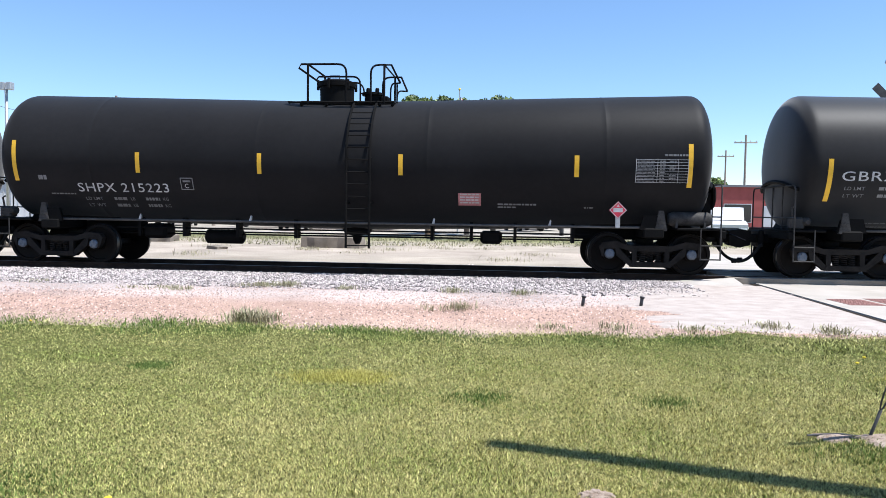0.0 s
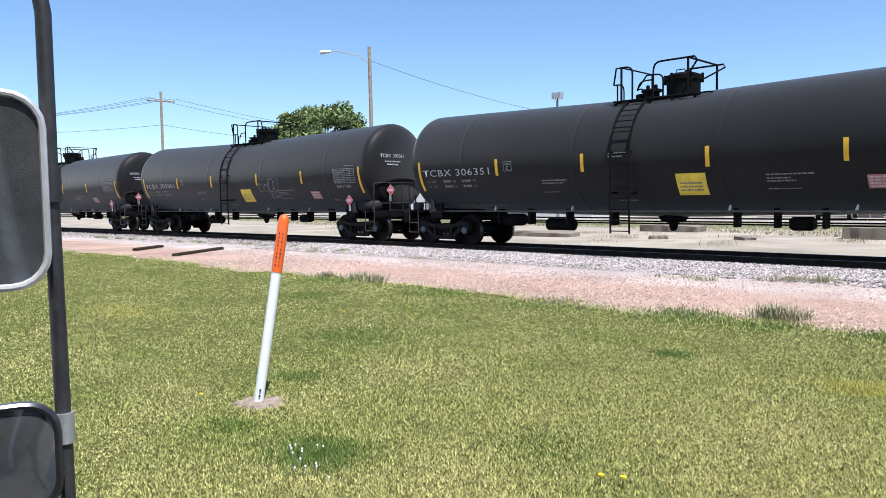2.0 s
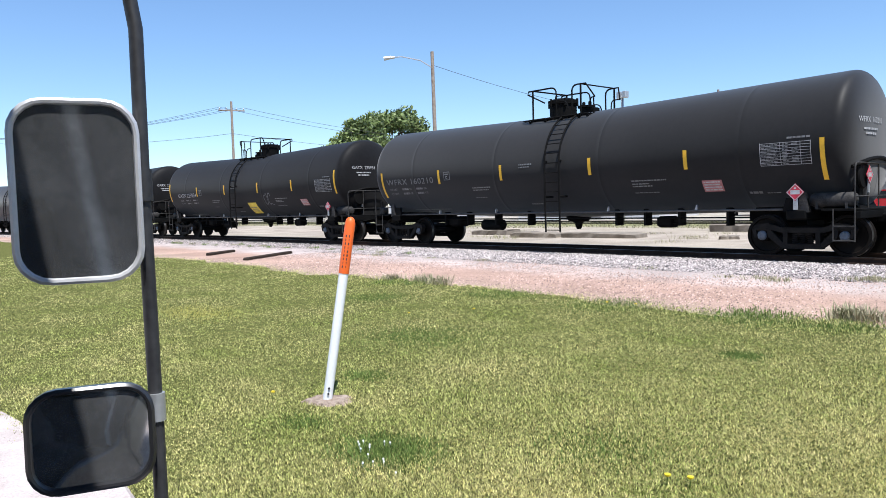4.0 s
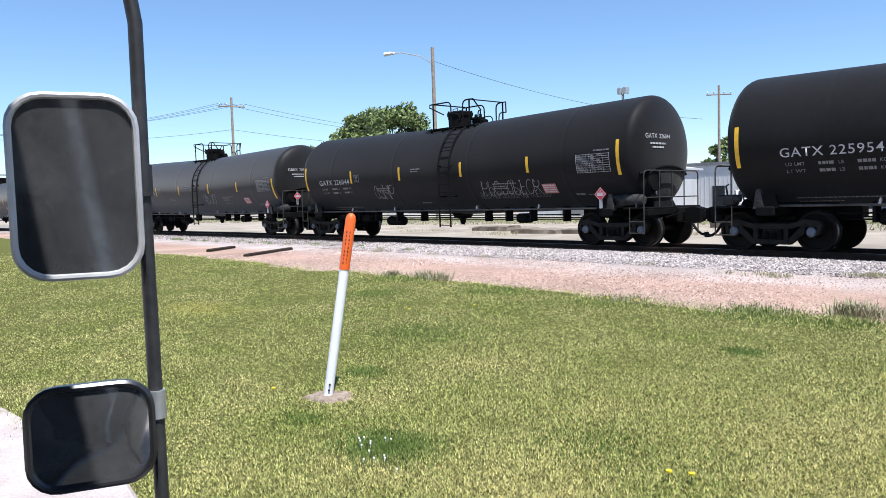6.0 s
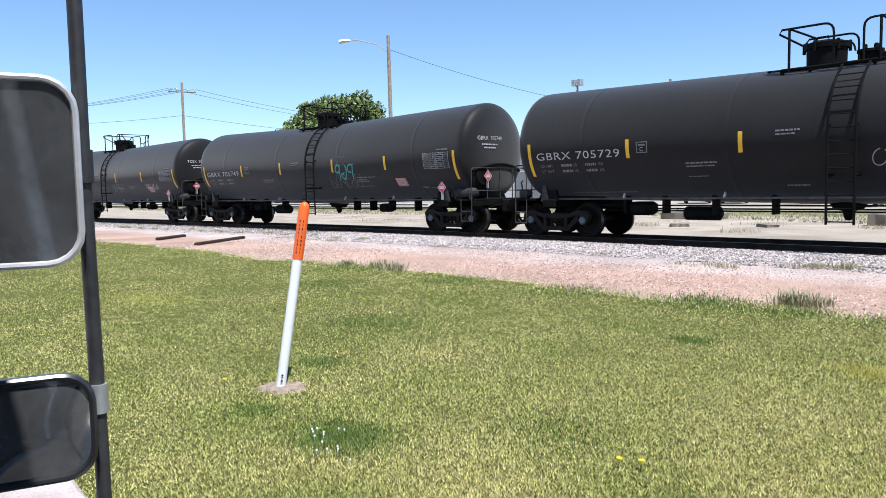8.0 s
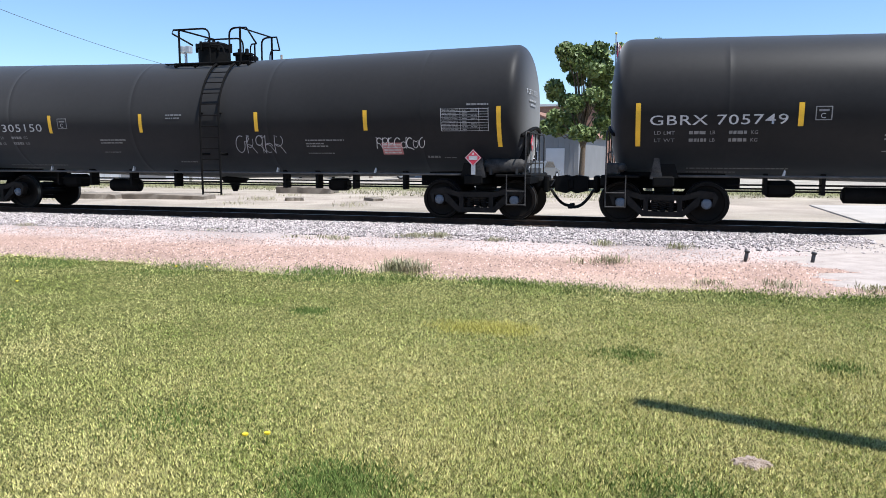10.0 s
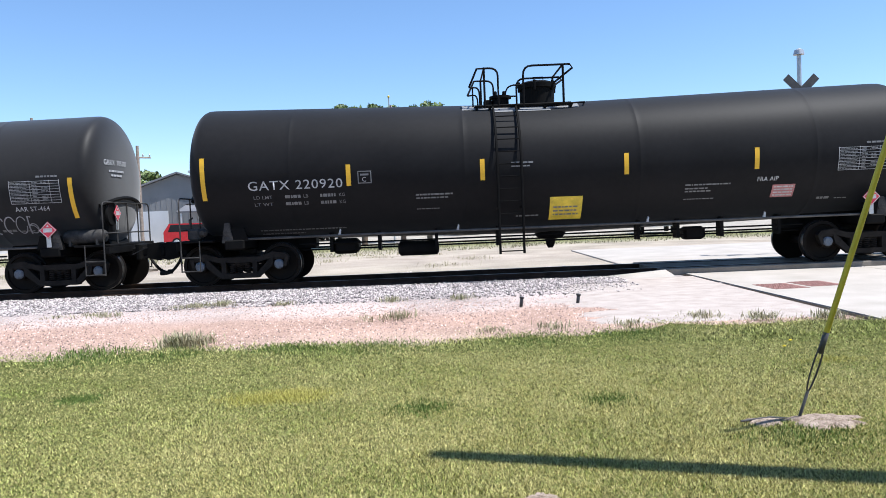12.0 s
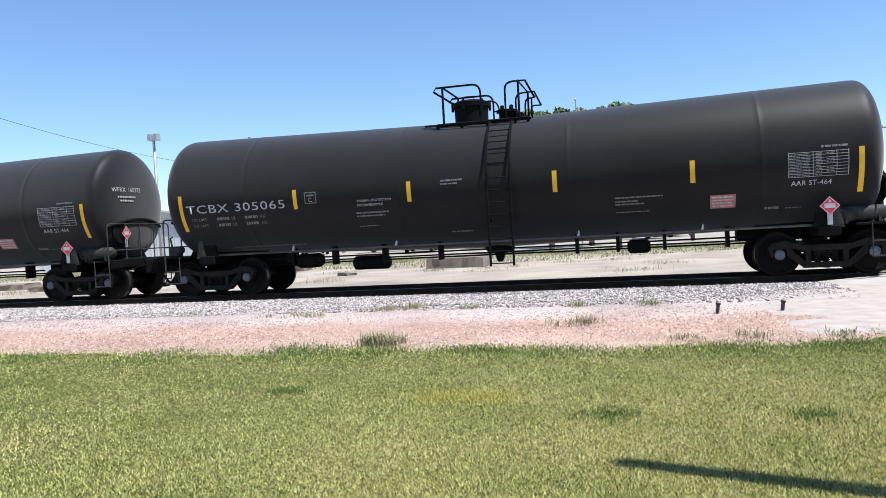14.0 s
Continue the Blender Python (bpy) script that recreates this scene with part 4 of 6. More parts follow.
def font_mesh(text, size, spread):
    cu = bpy.data.curves.new("lettering", "FONT")
    cu.body, cu.size, cu.resolution_u, cu.space_character = text, size, 3, spread
    cu.offset = size * 0.002
    tmp = bpy.data.objects.new("lettering", cu)
    scene.collection.objects.link(tmp)
    bpy.context.view_layer.update()
    me = bpy.data.meshes.new_from_object(tmp.evaluated_get(bpy.context.evaluated_depsgraph_get()))
    bpy.data.objects.remove(tmp)
    bpy.data.curves.remove(cu)
    me.materials.clear()
    me.materials.append(STENCIL)
    return me


def lettering(parent, d, text, x, z, size, width=None, spread=1.06, label="", ink=STENCIL):
    """Stencilled words on the tank side, a part for each word."""
    whole = max(v.co.x for v in word_mesh(text, size, spread).vertices)
    k = width / whole if width else 1.0
    before = ""
    for word in text.split(" "):
        me = word_mesh(word, size, spread)
        at0 = 0.0
        if before:
            both = max(v.co.x for v in word_mesh(before + word, size, spread).vertices)
            at0 = both - max(v.co.x for v in me.vertices)
        before += word + " "
        for v in me.vertices:
            v.co = d.on(x + k * (at0 + v.co.x), z + v.co.y, 0.009)
        me.materials[0] = ink
        part("lettering", me, None, parent, label)


def scribble(d, x0, x1, z0, z1, seed, width=0.03, letters=None):
    """Loose spray-can letters inside a box on the tank side."""
    r = random.Random(seed)
    b = Build()
    n = letters or max(2, int((x1 - x0) / ((z1 - z0) * 0.62)))
    w, h = (x1 - x0) / n, z1 - z0
    for k in range(n):
        cx = x0 + w * (k + 0.5)
        lean = 0.18 * h
        kind = r.random()
        a0, sweep = r.uniform(0.3, 1.4), r.choice((4.2, 4.9, 5.6, 6.3)) * r.choice((-1, 1))
        rx, rz = w * r.uniform(0.34, 0.5), h * (0.5 if kind < 0.45 else r.uniform(0.26, 0.36))
        cz = z0 + (h * 0.5 if kind < 0.45 else r.choice((rz, h - rz)))
        pts = [(cx + rx * math.cos(a0 + sweep * j / 16) + lean * ((cz + rz * math.sin(a0 + sweep * j / 16) - z0) / h - 0.5), cz + rz * math.sin(a0 + sweep * j / 16)) for j in range(17)]
        if kind < 0.3:
            pts += [(pts[-1][0] + w * 0.25, pts[-1][1] - h * 0.08), (pts[-1][0] + w * 0.55, pts[-1][1] + h * r.uniform(-0.2, 0.2))]
        stroke(b, d, pts, width * r.uniform(0.5, 0.85))
        if kind >= 0.45:
            sx = cx + r.choice((-1, 1)) * rx * 0.95
            stem = [(sx - lean * 0.5, z0 - 0.05 * h), (sx - lean * 0.1, z0 + h * 0.4), (sx + lean * 0.5, z0 + h * 1.02), (sx + lean * 0.5 + w * r.uniform(-0.35, 0.35), z0 + h * r.uniform(0.8, 1.05))]
            stroke(b, d, stem, width * r.uniform(0.5, 0.85))
        if kind > 0.8:
            stroke(b, d, [(cx - w * 0.3, z0 + h * 0.5), (cx + w * 0.1, z0 + h * 0.42), (cx + w * 0.5, z0 - h * 0.05)], width * 0.6)
    return b


def stroke(b, d, pts, w):
    vs, fs = [], []
    for i, (x, z) in enumerate(pts):
        p, q = pts[max(0, i - 1)], pts[min(len(pts) - 1, i + 1)]
        dx, dz = q[0] - p[0], q[1] - p[1]
        l = math.hypot(dx, dz) or 1
        nx, nz = -dz / l * w / 2, dx / l * w / 2
        vs += [d.on(x + nx, z + nz, 0.008), d.on(x - nx, z - nz, 0.008)]
    fs = [(2 * i, 2 * i + 1, 2 * i + 3, 2 * i + 2) for i in range(len(pts) - 1)]
    b.add(vs, fs)


SPRAY = {k: mat("spray_" + k, c, 0.6, var=0.2, scale=6) for k, c in
         {"white": (0.6, 0.6, 0.6), "grey": (0.13, 0.13, 0.135), "blue": (0.05, 0.2, 0.32), "teal": (0.05, 0.3, 0.27), "yellow": (0.5, 0.42, 0.04), "silver": (0.26, 0.26, 0.275)}.items()}


def placard(d, parent, x, y, z, turn=0):
    m = pose(x, y, z, 0, 0, turn)
    pl = part("placard", Build().prism([(0, -0.19), (0.19, 0), (0, 0.19), (-0.19, 0)], -0.006, 0.006), PLAC, parent, "red diamond hazard placard", m)
    rim = Build()
    o, i = 0.185, 0.165
    for k in range(4):
        c0, s0 = [(0, -1), (1, 0), (0, 1), (-1, 0)][k]
        c1, s1 = [(1, 0), (0, 1), (-1, 0), (0, -1)][k]
        rim.add([(o * c0, -0.009, o * s0), (o * c1, -0.009, o * s1), (i * c1, -0.009, i * s1), (i * c0, -0.009, i * s0)], [(0, 1, 2, 3)])
    rim.add([(-0.1, -0.009, -0.045), (0.1, -0.009, -0.045), (0.1, -0.009, 0.045), (-0.1, -0.009, 0.045)], [(0, 1, 2, 3)])
    rim.add([(-0.03, -0.009, 0.07), (0.03, -0.009, 0.07), (0, -0.009, 0.13)], [(0, 1, 2)])
    part("placard_mark", rim, STENCIL, pl, "white border and number field")
    part("placard_bracket", Build().box(-0.05, 0.05, 0.008, 0.03, -0.38, 0.1, bev=0.005), GALV, pl)


MARKS = {
    -1: ("GBRX 705607", 1, DB), 0: ("SHPX 215223", 1, DA), 1: ("CBTX 738200", 1, DB), 2: ("TCBX 306351", -1, DB), 3: ("TCBX 305061", -1, DB), 4: ("WFRX 160210", 1, DB),
    5: ("GATX 225954", -1, DG), 6: ("GATX 226044", 1, DG), 7: ("GBRX 705729", 1, DB), 8: ("GBRX 705749", 1, DB), 9: ("TCBX 305150", 1, DB), 10: ("GATX 220920", -1, DG),
    11: ("GBRX 705687", -1, DB), 12: ("TCBX 305065", 1, DB), 13: ("WFRX 160373", 1, DB), 14: ("TCBX 305071", -1, DB), 15: ("GBRX 705699", 1, DB)}
CARS, WHEELS = {}, []


def tank_car(i):
    text, flip, d = MARKS[i]
    sprayed = i in (1, 3, 5, 6, 7, 8, 9, 10, 11)
    label = "black railway tank car with yellow reflector strips" + (" and spray-painted graffiti" if sprayed else "")
    t = thing("tank_car", label, "tank car", "tank cars of the train")
    CARS[i] = t
    part("tank", d.get("tank", lambda: tank_mesh(d)), None, t, "dusty black painted steel tank")
    for k, me in DB.get(("top", flip), lambda: platform_meshes(flip)).items():
        part(k, me, None, t, "", pose({1: 0.35, 6: 0.5, 10: -0.58}.get(i, 0.0 if flip > 0 else -0.14), 0, 0))
    part("brake_rigging", d.get("brake", lambda: brake_mesh(d)), None, t)
    for s in (-1, 1):
        turn = pose(0, 0, 0, 0, 0, 0 if s > 0 else 180)
        for k, me in d.get("under", lambda: under_meshes(d)).items():
            part(k, me, None, t, "", turn)
        part("side_rail", d.get("srail", lambda: Build().tube([(-d.truck + 0.2, -1.28, 1.045), (d.truck - 0.2, -1.28, 1.045)], 0.03, 6).mesh("side_rail", WORN)), None, t, "", turn)
        part("end_rail", d.get("erail", lambda: end_rail_mesh(d)), None, t, "", turn)
        c = part("coupler", d.get("coupler", lambda: coupler_mesh(d)), None, t, "", turn)
        part("air_hose", d.get("hose", lambda: hose_mesh(d)), None, c)
    for x in (-4.74, -2.12, 2.07, 4.64):
        part("rail_bracket", d.get("brk", lambda: Build().prism([(-0.03, 1.04), (0.03, 1.04), (0.045, 1.16), (0.02, 1.19)], -1.3, -1.24).mesh("rail_bracket", GALV)), None, t, "", pose(x, 0, 0))
    for s in (-1, 1):
        part("jacking_pad", d.get("jack", lambda: Build().prism([(-0.13, 0.98), (0.13, 0.98), (0.05, 1.42), (-0.05, 1.42)], -1.36, -1.28).box(-0.075, 0.075, -1.375, -1.355, 1.14, 1.19).mesh("jacking_pad", DUSTY)), None, t, "", pose(s * (d.truck + 0.15), 0, 0))
        for sets in (bogie(t, s * d.truck, d),):
            WHEELS.extend((w, (q * 2 - 1) * 0.889, i) for q, w in enumerate(sets))
    e = d.half
    b = d.get("bwheel", lambda: Build().lathe([(0, 0.27), (0.03, 0.3), (0.06, 0.27)], (0, 0, 0), "x", 18).box(0, 0.05, -0.25, 0.25, -0.03, 0.03).box(0, 0.05, -0.03, 0.03, -0.25, 0.25)
              .box(-0.2, 0.0, -0.12, 0.12, -0.45, 0.1, bev=0.02).mesh("brake_wheel", STEEL))
    part("brake_wheel", b, None, t, "", pose(d.length / 2 - 0.95, -0.75, 1.75))
    part("brake_reservoir", d.get("tankr", lambda: Build().lathe([(e - 1.0, 0.03), (e - 0.98, 0.12), (e - 0.9, 0.16), (e - 0.15, 0.16), (e - 0.07, 0.12), (e - 0.05, 0.03)], (0, -1.05, 1.24), "x", 14)
         .box(e - 0.85, e - 0.8, -1.2, -0.9, 1.04, 1.28).box(e - 0.25, e - 0.2, -1.2, -0.9, 1.04, 1.28).mesh("brake_reservoir", DUSTY)), None, t, "dusty grey air reservoir on the end deck")
    part("brake_valve", d.get("valve", lambda: Build().box(-e - 0.02, -e + 0.28, -1.2, -0.95, 1.05, 1.32, bev=0.04).lathe([(-1.26, 0.05), (-1.2, 0.1), (-1.1, 0.1)], (-e + 0.32, 0, 1.22), "y", 10)
         .tube([(-e + 0.05, -1.1, 1.3), (-e + 0.02, -1.12, 1.52), (-e + 0.1, -1.14, 1.56)], 0.022, 6).mesh("brake_valve", DUSTY)), None, t)
    for s in (-1, 1):
        def band():
            pts = []
            for k in range(13):
                y = -1.15 + 2.3 * k / 12
                z = 1.92 + 0.2 * (1 - (y / 1.15) ** 2)
                o = (1 - (min(0.97, math.hypot(y, z - ZE) / RT)) ** (1 / 0.37)) ** (1 / 2.6)
                pts.append((e - HD + HD * o + 0.02, y, z))
            return Build().tube(pts, 0.045, 6).mesh("head_band", STEEL)
        part("head_band", d.get("band", band), None, t, "black reinforcing band across the tank head", pose(0, 0, 0, 0, 0, 0 if s > 0 else 180))
    # paint: reflectors, stencils, placards
    high = text[:2] in ("SH", "GA")
    left, *short, right = {"S": (-7.63, -4.67, -1.83, 1.36, 5.19, 7.58), "C": (-7.74, -4.42, -1.55, 2.03, 4.71, 7.55)}.get(
        text[0], (-7.63, -4.45, -1.53, 1.6, 4.43, 7.56) if high else (-7.6, -4.5, -1.66, 1.65, 4.49, 7.65))
    z0 = 2.12 if high else 2.05
    for x in short:
        part("reflector", d.get(("refl", x), lambda: strip(d, x, z0, z0 + 0.46, 0.1)), None, t, "yellow reflector strip")
    z0, z1 = (1.92, 2.84) if high else (1.67, 2.55)
    for x in (left, right):
        part("reflector", d.get(("reflend", x), lambda: strip(d, x, z0, z1, 0.1)), None, t, "long yellow reflector strip")
    x0, wide = {"T": (-7.46, 2.68), "G": (-7.38, 2.65), "C": (-6.7, 2.15), "S": (-6.2, 2.2), "W": (-7.35, 2.55)}[text[0]]
    if text[1] == "A":
        x0, wide = -6.67, 2.08
    up = 0.0 if d is DA else 0.41
    lettering(t, d, text, x0, 1.69 + up, 0.28, wide, 1.1, "white stencilled lettering", FAINT if text[0] == "W" else STENCIL)
    for z, line in ((1.5, "LD LMT"), (1.35, "LT WT")):
        lettering(t, d, line, x0 + 0.1, z + up, 0.1, 0.42, 1.05, "", FAINT)
        lettering(t, d, "LB", x0 + 1.2, z + up, 0.1, None, 1.05, "", FAINT)
        lettering(t, d, "KG", x0 + 1.98, z + up, 0.1, None, 1.05, "", FAINT)
    rnd = [(x0 + p, x0 + p + 0.34, z + up, 0.065) for p in (0.8, 1.57) for z in (1.5, 1.35)]
    part("stencil", bars(d, words(rnd)), FAINT, t, "small faded white stencil lines")
    cb = -3.7 if d is DA else -4.25
    cz = 1.75 + up
    fr = [(cb, cb + 0.3, 1.75, 0.02), (cb, cb + 0.3, 2.0, 0.02), (cb, cb + 0.02, 1.75, 0.27), (cb + 0.28, cb + 0.3, 1.75, 0.27), (cb + 0.06, cb + 0.24, 1.92, 0.04)]
    cbox = part("class_box", bars(d, [(p, q, z + up, h) for p, q, z, h in fr]), FAINT, t, "white stencilled square")
    lettering(cbox, d, "C", cb + 0.09, cz + 0.04, 0.14)
    tx = e - (1.78 if d is DA else 1.92)
    grid = [(tx, tx + 1.1, 2.02 + 0.06 * k, 0.008) for k in range(9)] + [(tx, tx + 0.012, 2.02, 0.5), (tx + 1.09, tx + 1.102, 2.02, 0.5), (tx + 0.45, tx + 0.458, 2.02, 0.5), (tx + 0.88, tx + 0.888, 2.02, 0.5)]
    part("data_table", bars(d, grid), STENCIL, t, "white ruled stencil table")
    part("data_print", bars(d, words([(tx + 0.03, tx + 0.4, 2.042 + 0.06 * k, 0.018) for k in range(8)] + [(tx + 0.5, tx + 0.62, 2.04 + 0.06 * k, 0.024) for k in range(8)] + [(tx + 0.7, tx + 0.84, 2.04 + 0.06 * k, 0.024) for k in (1, 2, 4, 5, 7)] + [(tx + 0.6, tx + 1.1, 2.58, 0.04)])), FAINT, t)
    if i in (11, 12, 13, 3):
        lettering(t, d, "AAR ST-464", tx + 0.05, 1.86, 0.14)
    small = [(-3.0, -2.2, 1.85, 0.035), (-3.0, -2.3, 1.78, 0.03), (-3.0, -2.5, 1.55, 0.02), (-0.9, -0.4, 2.45, 0.04), (-0.9, -0.5, 2.38, 0.03), (2.9, 3.9, 1.82, 0.03), (2.9, 3.4, 1.74, 0.03),
             (2.9, 3.5, 1.68, 0.03), (2.9, 3.6, 1.52, 0.02), (-6.6, -4.6, 1.2, 0.025), (-6.6, -5.6, 1.12, 0.025), (5.9, 6.2, 1.42, 0.05), (6.3, 6.6, 1.42, 0.02), (-0.8, -0.3, 1.3, 0.03)]
    if i == 0:
        small = [(3.5, 4.35, 1.5, 0.035), (3.5, 3.9, 1.44, 0.03), (-6.9, -6.3, 1.62, 0.03), (5.4, 5.6, 1.45, 0.03), (-7.1, -6.9, 1.95, 0.1)]
    part("small_print", bars(d, words(small)), FAINT, t, "small faded white stencil lines")
    if i == 10:
        part("bare_patch", bars(d, [(-1.9, -1.2, 3.74, 0.14), (-1.2, 0.1, 3.66, 0.22), (0.1, 0.75, 3.72, 0.16)]), WALLG, t, "pale worn paint below the platform")
        lettering(t, d, "FRA AIP", 4.46, 1.86, 0.13)
    if i in (11, 12):
        lettering(t, d, "THERMAL PROTECTION", -2.95, 2.12, 0.075)
        lettering(t, d, "SYSTEM EQUIPPED", -2.95, 2.02, 0.075)
    px = 2.63 if i == 0 else 4.83
    pn = part("warning_panel", bars(d, [(px, px + 0.5, 1.5 if i else 1.48, 0.27)]), REDP, t, "faded red and white warning panel")
    part("panel_print", bars(d, words([(px + 0.04, px + 0.46, 1.53 + 0.06 * k, 0.03) for k in range(4)]), 0.01), STENCIL, pn)
    yx = {2: 0.85, 10: -0.06}.get(i, 0.42)
    if i in (2, 3, 5, 10, 11):
        yz = 1.42 if i in (2, 3, 11) else 1.2
        yp = part("yellow_panel", bars(d, [(yx, yx + 0.72, yz, 0.5)]), YELP, t, "yellow warning panel with unreadable print")
        part("panel_print", bars(d, words([(yx + 0.08, yx + 0.64, yz + 0.1 + 0.08 * k, 0.035) for k in range(3)]), 0.01), FAINT, yp)
    placard(d, t, e - 2.12 if d is DA else e - 1.18, -1.42, 1.42)
    placard(d, t, e + 0.02, -0.6, 1.75, 90)
    # end head stencils
    def on_head(y, z):
        rho = min(0.97, math.hypot(y, z - ZE) / RT)
        return (e - HD + HD * (1 - rho ** (1 / 0.37)) ** (1 / 2.6) + 0.014, y, z)
    y = -0.98
    for word in text.split(" "):
        me = word_mesh(word, 0.17, 1.05)
        wide = max(v.co.x for v in me.vertices)
        for v in me.vertices:
            v.co = on_head(y + v.co.x, 2.86 + v.co.y)
        part("head_lettering", me, None, t, "white stencilled mark on the tank head")
        y += wide + 0.09
    vs = Build()
    for x0, x1, z, h in words([(-0.8, -0.1, 2.7, 0.045), (-0.72, -0.2, 2.6, 0.045)]):
        vs.add([on_head(x0, z), on_head(x1, z), on_head(x1, z + h), on_head(x0, z + h)], [(0, 1, 2, 3)])
    part("end_print", vs, STENCIL, t, "small white stencil lines on the tank head")
    # graffiti
    jobs = {1: [("grey", -3.75, -1.9, 1.55, 2.05, 3, 0.06)], 3: [("silver", 1.75, 3.05, 1.8, 2.3, 8, 0.035), ("silver", 2.4, 2.9, 1.55, 1.8, 5, 0.02)],
            5: [("silver", 2.0, 2.6, 1.6, 2.1, 13, 0.03)], 6: [("silver", -3.2, -2.0, 1.5, 1.98, 4, 0.03), ("silver", 2.4, 4.75, 1.5, 1.92, 9, 0.028), ("grey", 2.2, 5.0, 1.4, 1.6, 2, 0.02)],
            7: [("silver", 0.9, 2.2, 1.55, 2.0, 12, 0.05)], 8: [("teal", 1.75, 2.8, 1.8, 2.3, 6, 0.09), ("grey", 1.4, 3.1, 1.5, 1.95, 15, 0.03), ("grey", 1.6, 2.4, 2.3, 2.6, 16, 0.02)],
            9: [("silver", 1.0, 2.3, 1.55, 1.95, 21, 0.04), ("white", 4.7, 5.9, 1.65, 1.88, 22, 0.03)],
            11: [("grey", -4.35, -2.2, 1.5, 2.02, 41, 0.05), ("yellow", -2.2, -1.1, 1.6, 1.88, 42, 0.04), ("blue", -1.55, -0.75, 2.12, 2.42, 43, 0.05), ("white", -0.8, 0.4, 1.38, 1.82, 44, 0.06),
                 ("white", 1.2, 2.0, 1.42, 1.6, 45, 0.022), ("white", 2.3, 3.1, 1.42, 1.6, 46, 0.022), ("white", 3.25, 4.1, 1.4, 1.58, 47, 0.022), ("white", 3.45, 4.45, 1.65, 1.8, 48, 0.03),
                 ("yellow", 4.65, 5.35, 1.45, 1.7, 49, 0.035), ("silver", 5.5, 6.75, 1.38, 1.75, 50, 0.05), ("silver", -5.9, -5.1, 1.3, 1.45, 51, 0.02)]}
    for colour, gx0, gx1, gz0, gz1, seed, w in jobs.get(i, []):
        part("graffiti", scribble(d, gx0, gx1, gz0, gz1, seed, w * 0.75), SPRAY[colour], t, colour + " spray-painted scrawl")
    if i == 1:
        b = Build()
        stroke(b, d, [(-1.32, 2.55), (-1.3, 1.72), (-1.1, 1.66), (-0.7, 1.66), (-0.25, 1.55)], 0.13)
        stroke(b, d, [(-0.88 + 0.19 * math.cos(a), 2.08 + 0.19 * math.sin(a)) for a in [k * 0.45 for k in range(15)]], 0.09)
        stroke(b, d, [(-0.62 + 0.24 * math.cos(a), 2.5 + 0.22 * math.sin(a)) for a in [k * 0.45 for k in range(13)]] + [(-0.48, 2.25)], 0.1)
        stroke(b, d, [(3.0 + 0.33 * math.cos(a), 1.78 + 0.33 * math.sin(a)) for a in [k * 0.3 for k in range(22)]], 0.02)
        stroke(b, d, [(2.8, 1.6), (3.0, 2.0), (3.2, 1.6), (2.85, 1.7)], 0.02)
        part("graffiti", b, SPRAY["white"], t, "large white spray-painted letters")
    return t


for car in MARKS:
    tank_car(car)

# where the middle of each car stands along the track at the start, from the front of the train to its rear
START = dict(zip(MARKS, (13.98, -4.06, -21.94, -40.21, -58.41, -76.68, -94.93, -113.43, -131.51, -149.74, -167.99, -186.07, -204.3, -222.5, -240.69, -258.9, -277.1)))


# ---- near things: marker post, stakes, old tie, guy wire, utility pole ----
def marker_post():
    base = Vector((-4.93, 2.23, 0.0))
    top = Vector((-4.83, 2.44, 1.405))
    t = thing("marker_post", "leaning white plastic marker post with an orange top", "marker post")
    d = (top - base)
    j = base + d * 0.69
    part("tube", Build().tube([base - d * 0.06, j], 0.037, 20), WHITEP, t, "white plastic tube")
    sl = part("sleeve", Build().tube([j - d * 0.001, base + d * 0.965, base + d * 0.985, base + d * 0.995, top], 0.0405, 20), ORANGE, t, "orange plastic sleeve with a domed cap")
    # round the dome
    me = sl.data
    for v in me.vertices:
        s = (v.co - base).dot(d) / d.dot(d)
        if s > 0.966:
            c = base + d * s
            v.co = c + (v.co - c) * math.sqrt(max(0.02, 1 - ((s - 0.965) / 0.0355) ** 2))
    b = Build()
    up = d.normalized()
    side = (Vector((0.83, -0.5, 0)) - up * up.dot(Vector((0.83, -0.5, 0)))).normalized()
    right = up.cross(side).normalized() * -1
    for k in range(9):
        z0 = 0.72 + 0.021 * k
        for col, ang in ((0, -0.15), (1, 0.45)):
            ln = random.uniform(0.004, 0.011)
            n1 = side * math.cos(ang) + right * math.sin(ang)
            tn = -side * math.sin(ang) + right * math.cos(ang)
            c = base + d * z0 + n1 * 0.0418
            b.add([c - tn * ln / 2, c + tn * ln / 2, c + tn * ln / 2 + up * 0.018, c - tn * ln / 2 + up * 0.018], [(0, 1, 2, 3)])
    part("print", b, BLACKP, t, "black unreadable print")
    for s in (0.03, 0.06):
        c = base + d * s + side * 0.036
        part("bolt", Build().tube([c, c + side * 0.012], 0.008, 8), BLACKP, t)
    return t


marker_post()
for sx, sy in ((1.13, 11.27), (2.07, 11.35)):
    solo("stake", Build().tube([(sx, sy, -0.06), (sx + 0.02, sy, 0.1)], 0.028, 8).tube([(sx + 0.02, sy, 0.1), (sx + 0.025, sy, 0.13)], 0.04, 8), BLACKP, "short dark stake driven into the gravel", "stake", "gravel stakes")
for tie_x, tie_y, half, turn in ((-21.6, 10.4, 1.5, 125), (-25.0, 10.3, 0.9, 128)):
    solo("old_tie", Build().box(-half, half, -0.1, 0.1, -0.07, 0.05, bev=0.025), TIE, "discarded dark wooden railway tie lying in the gravel", "railway tie", "discarded ties", m=pose(tie_x, tie_y, 0.0, random.uniform(-3, 3), 0, turn))
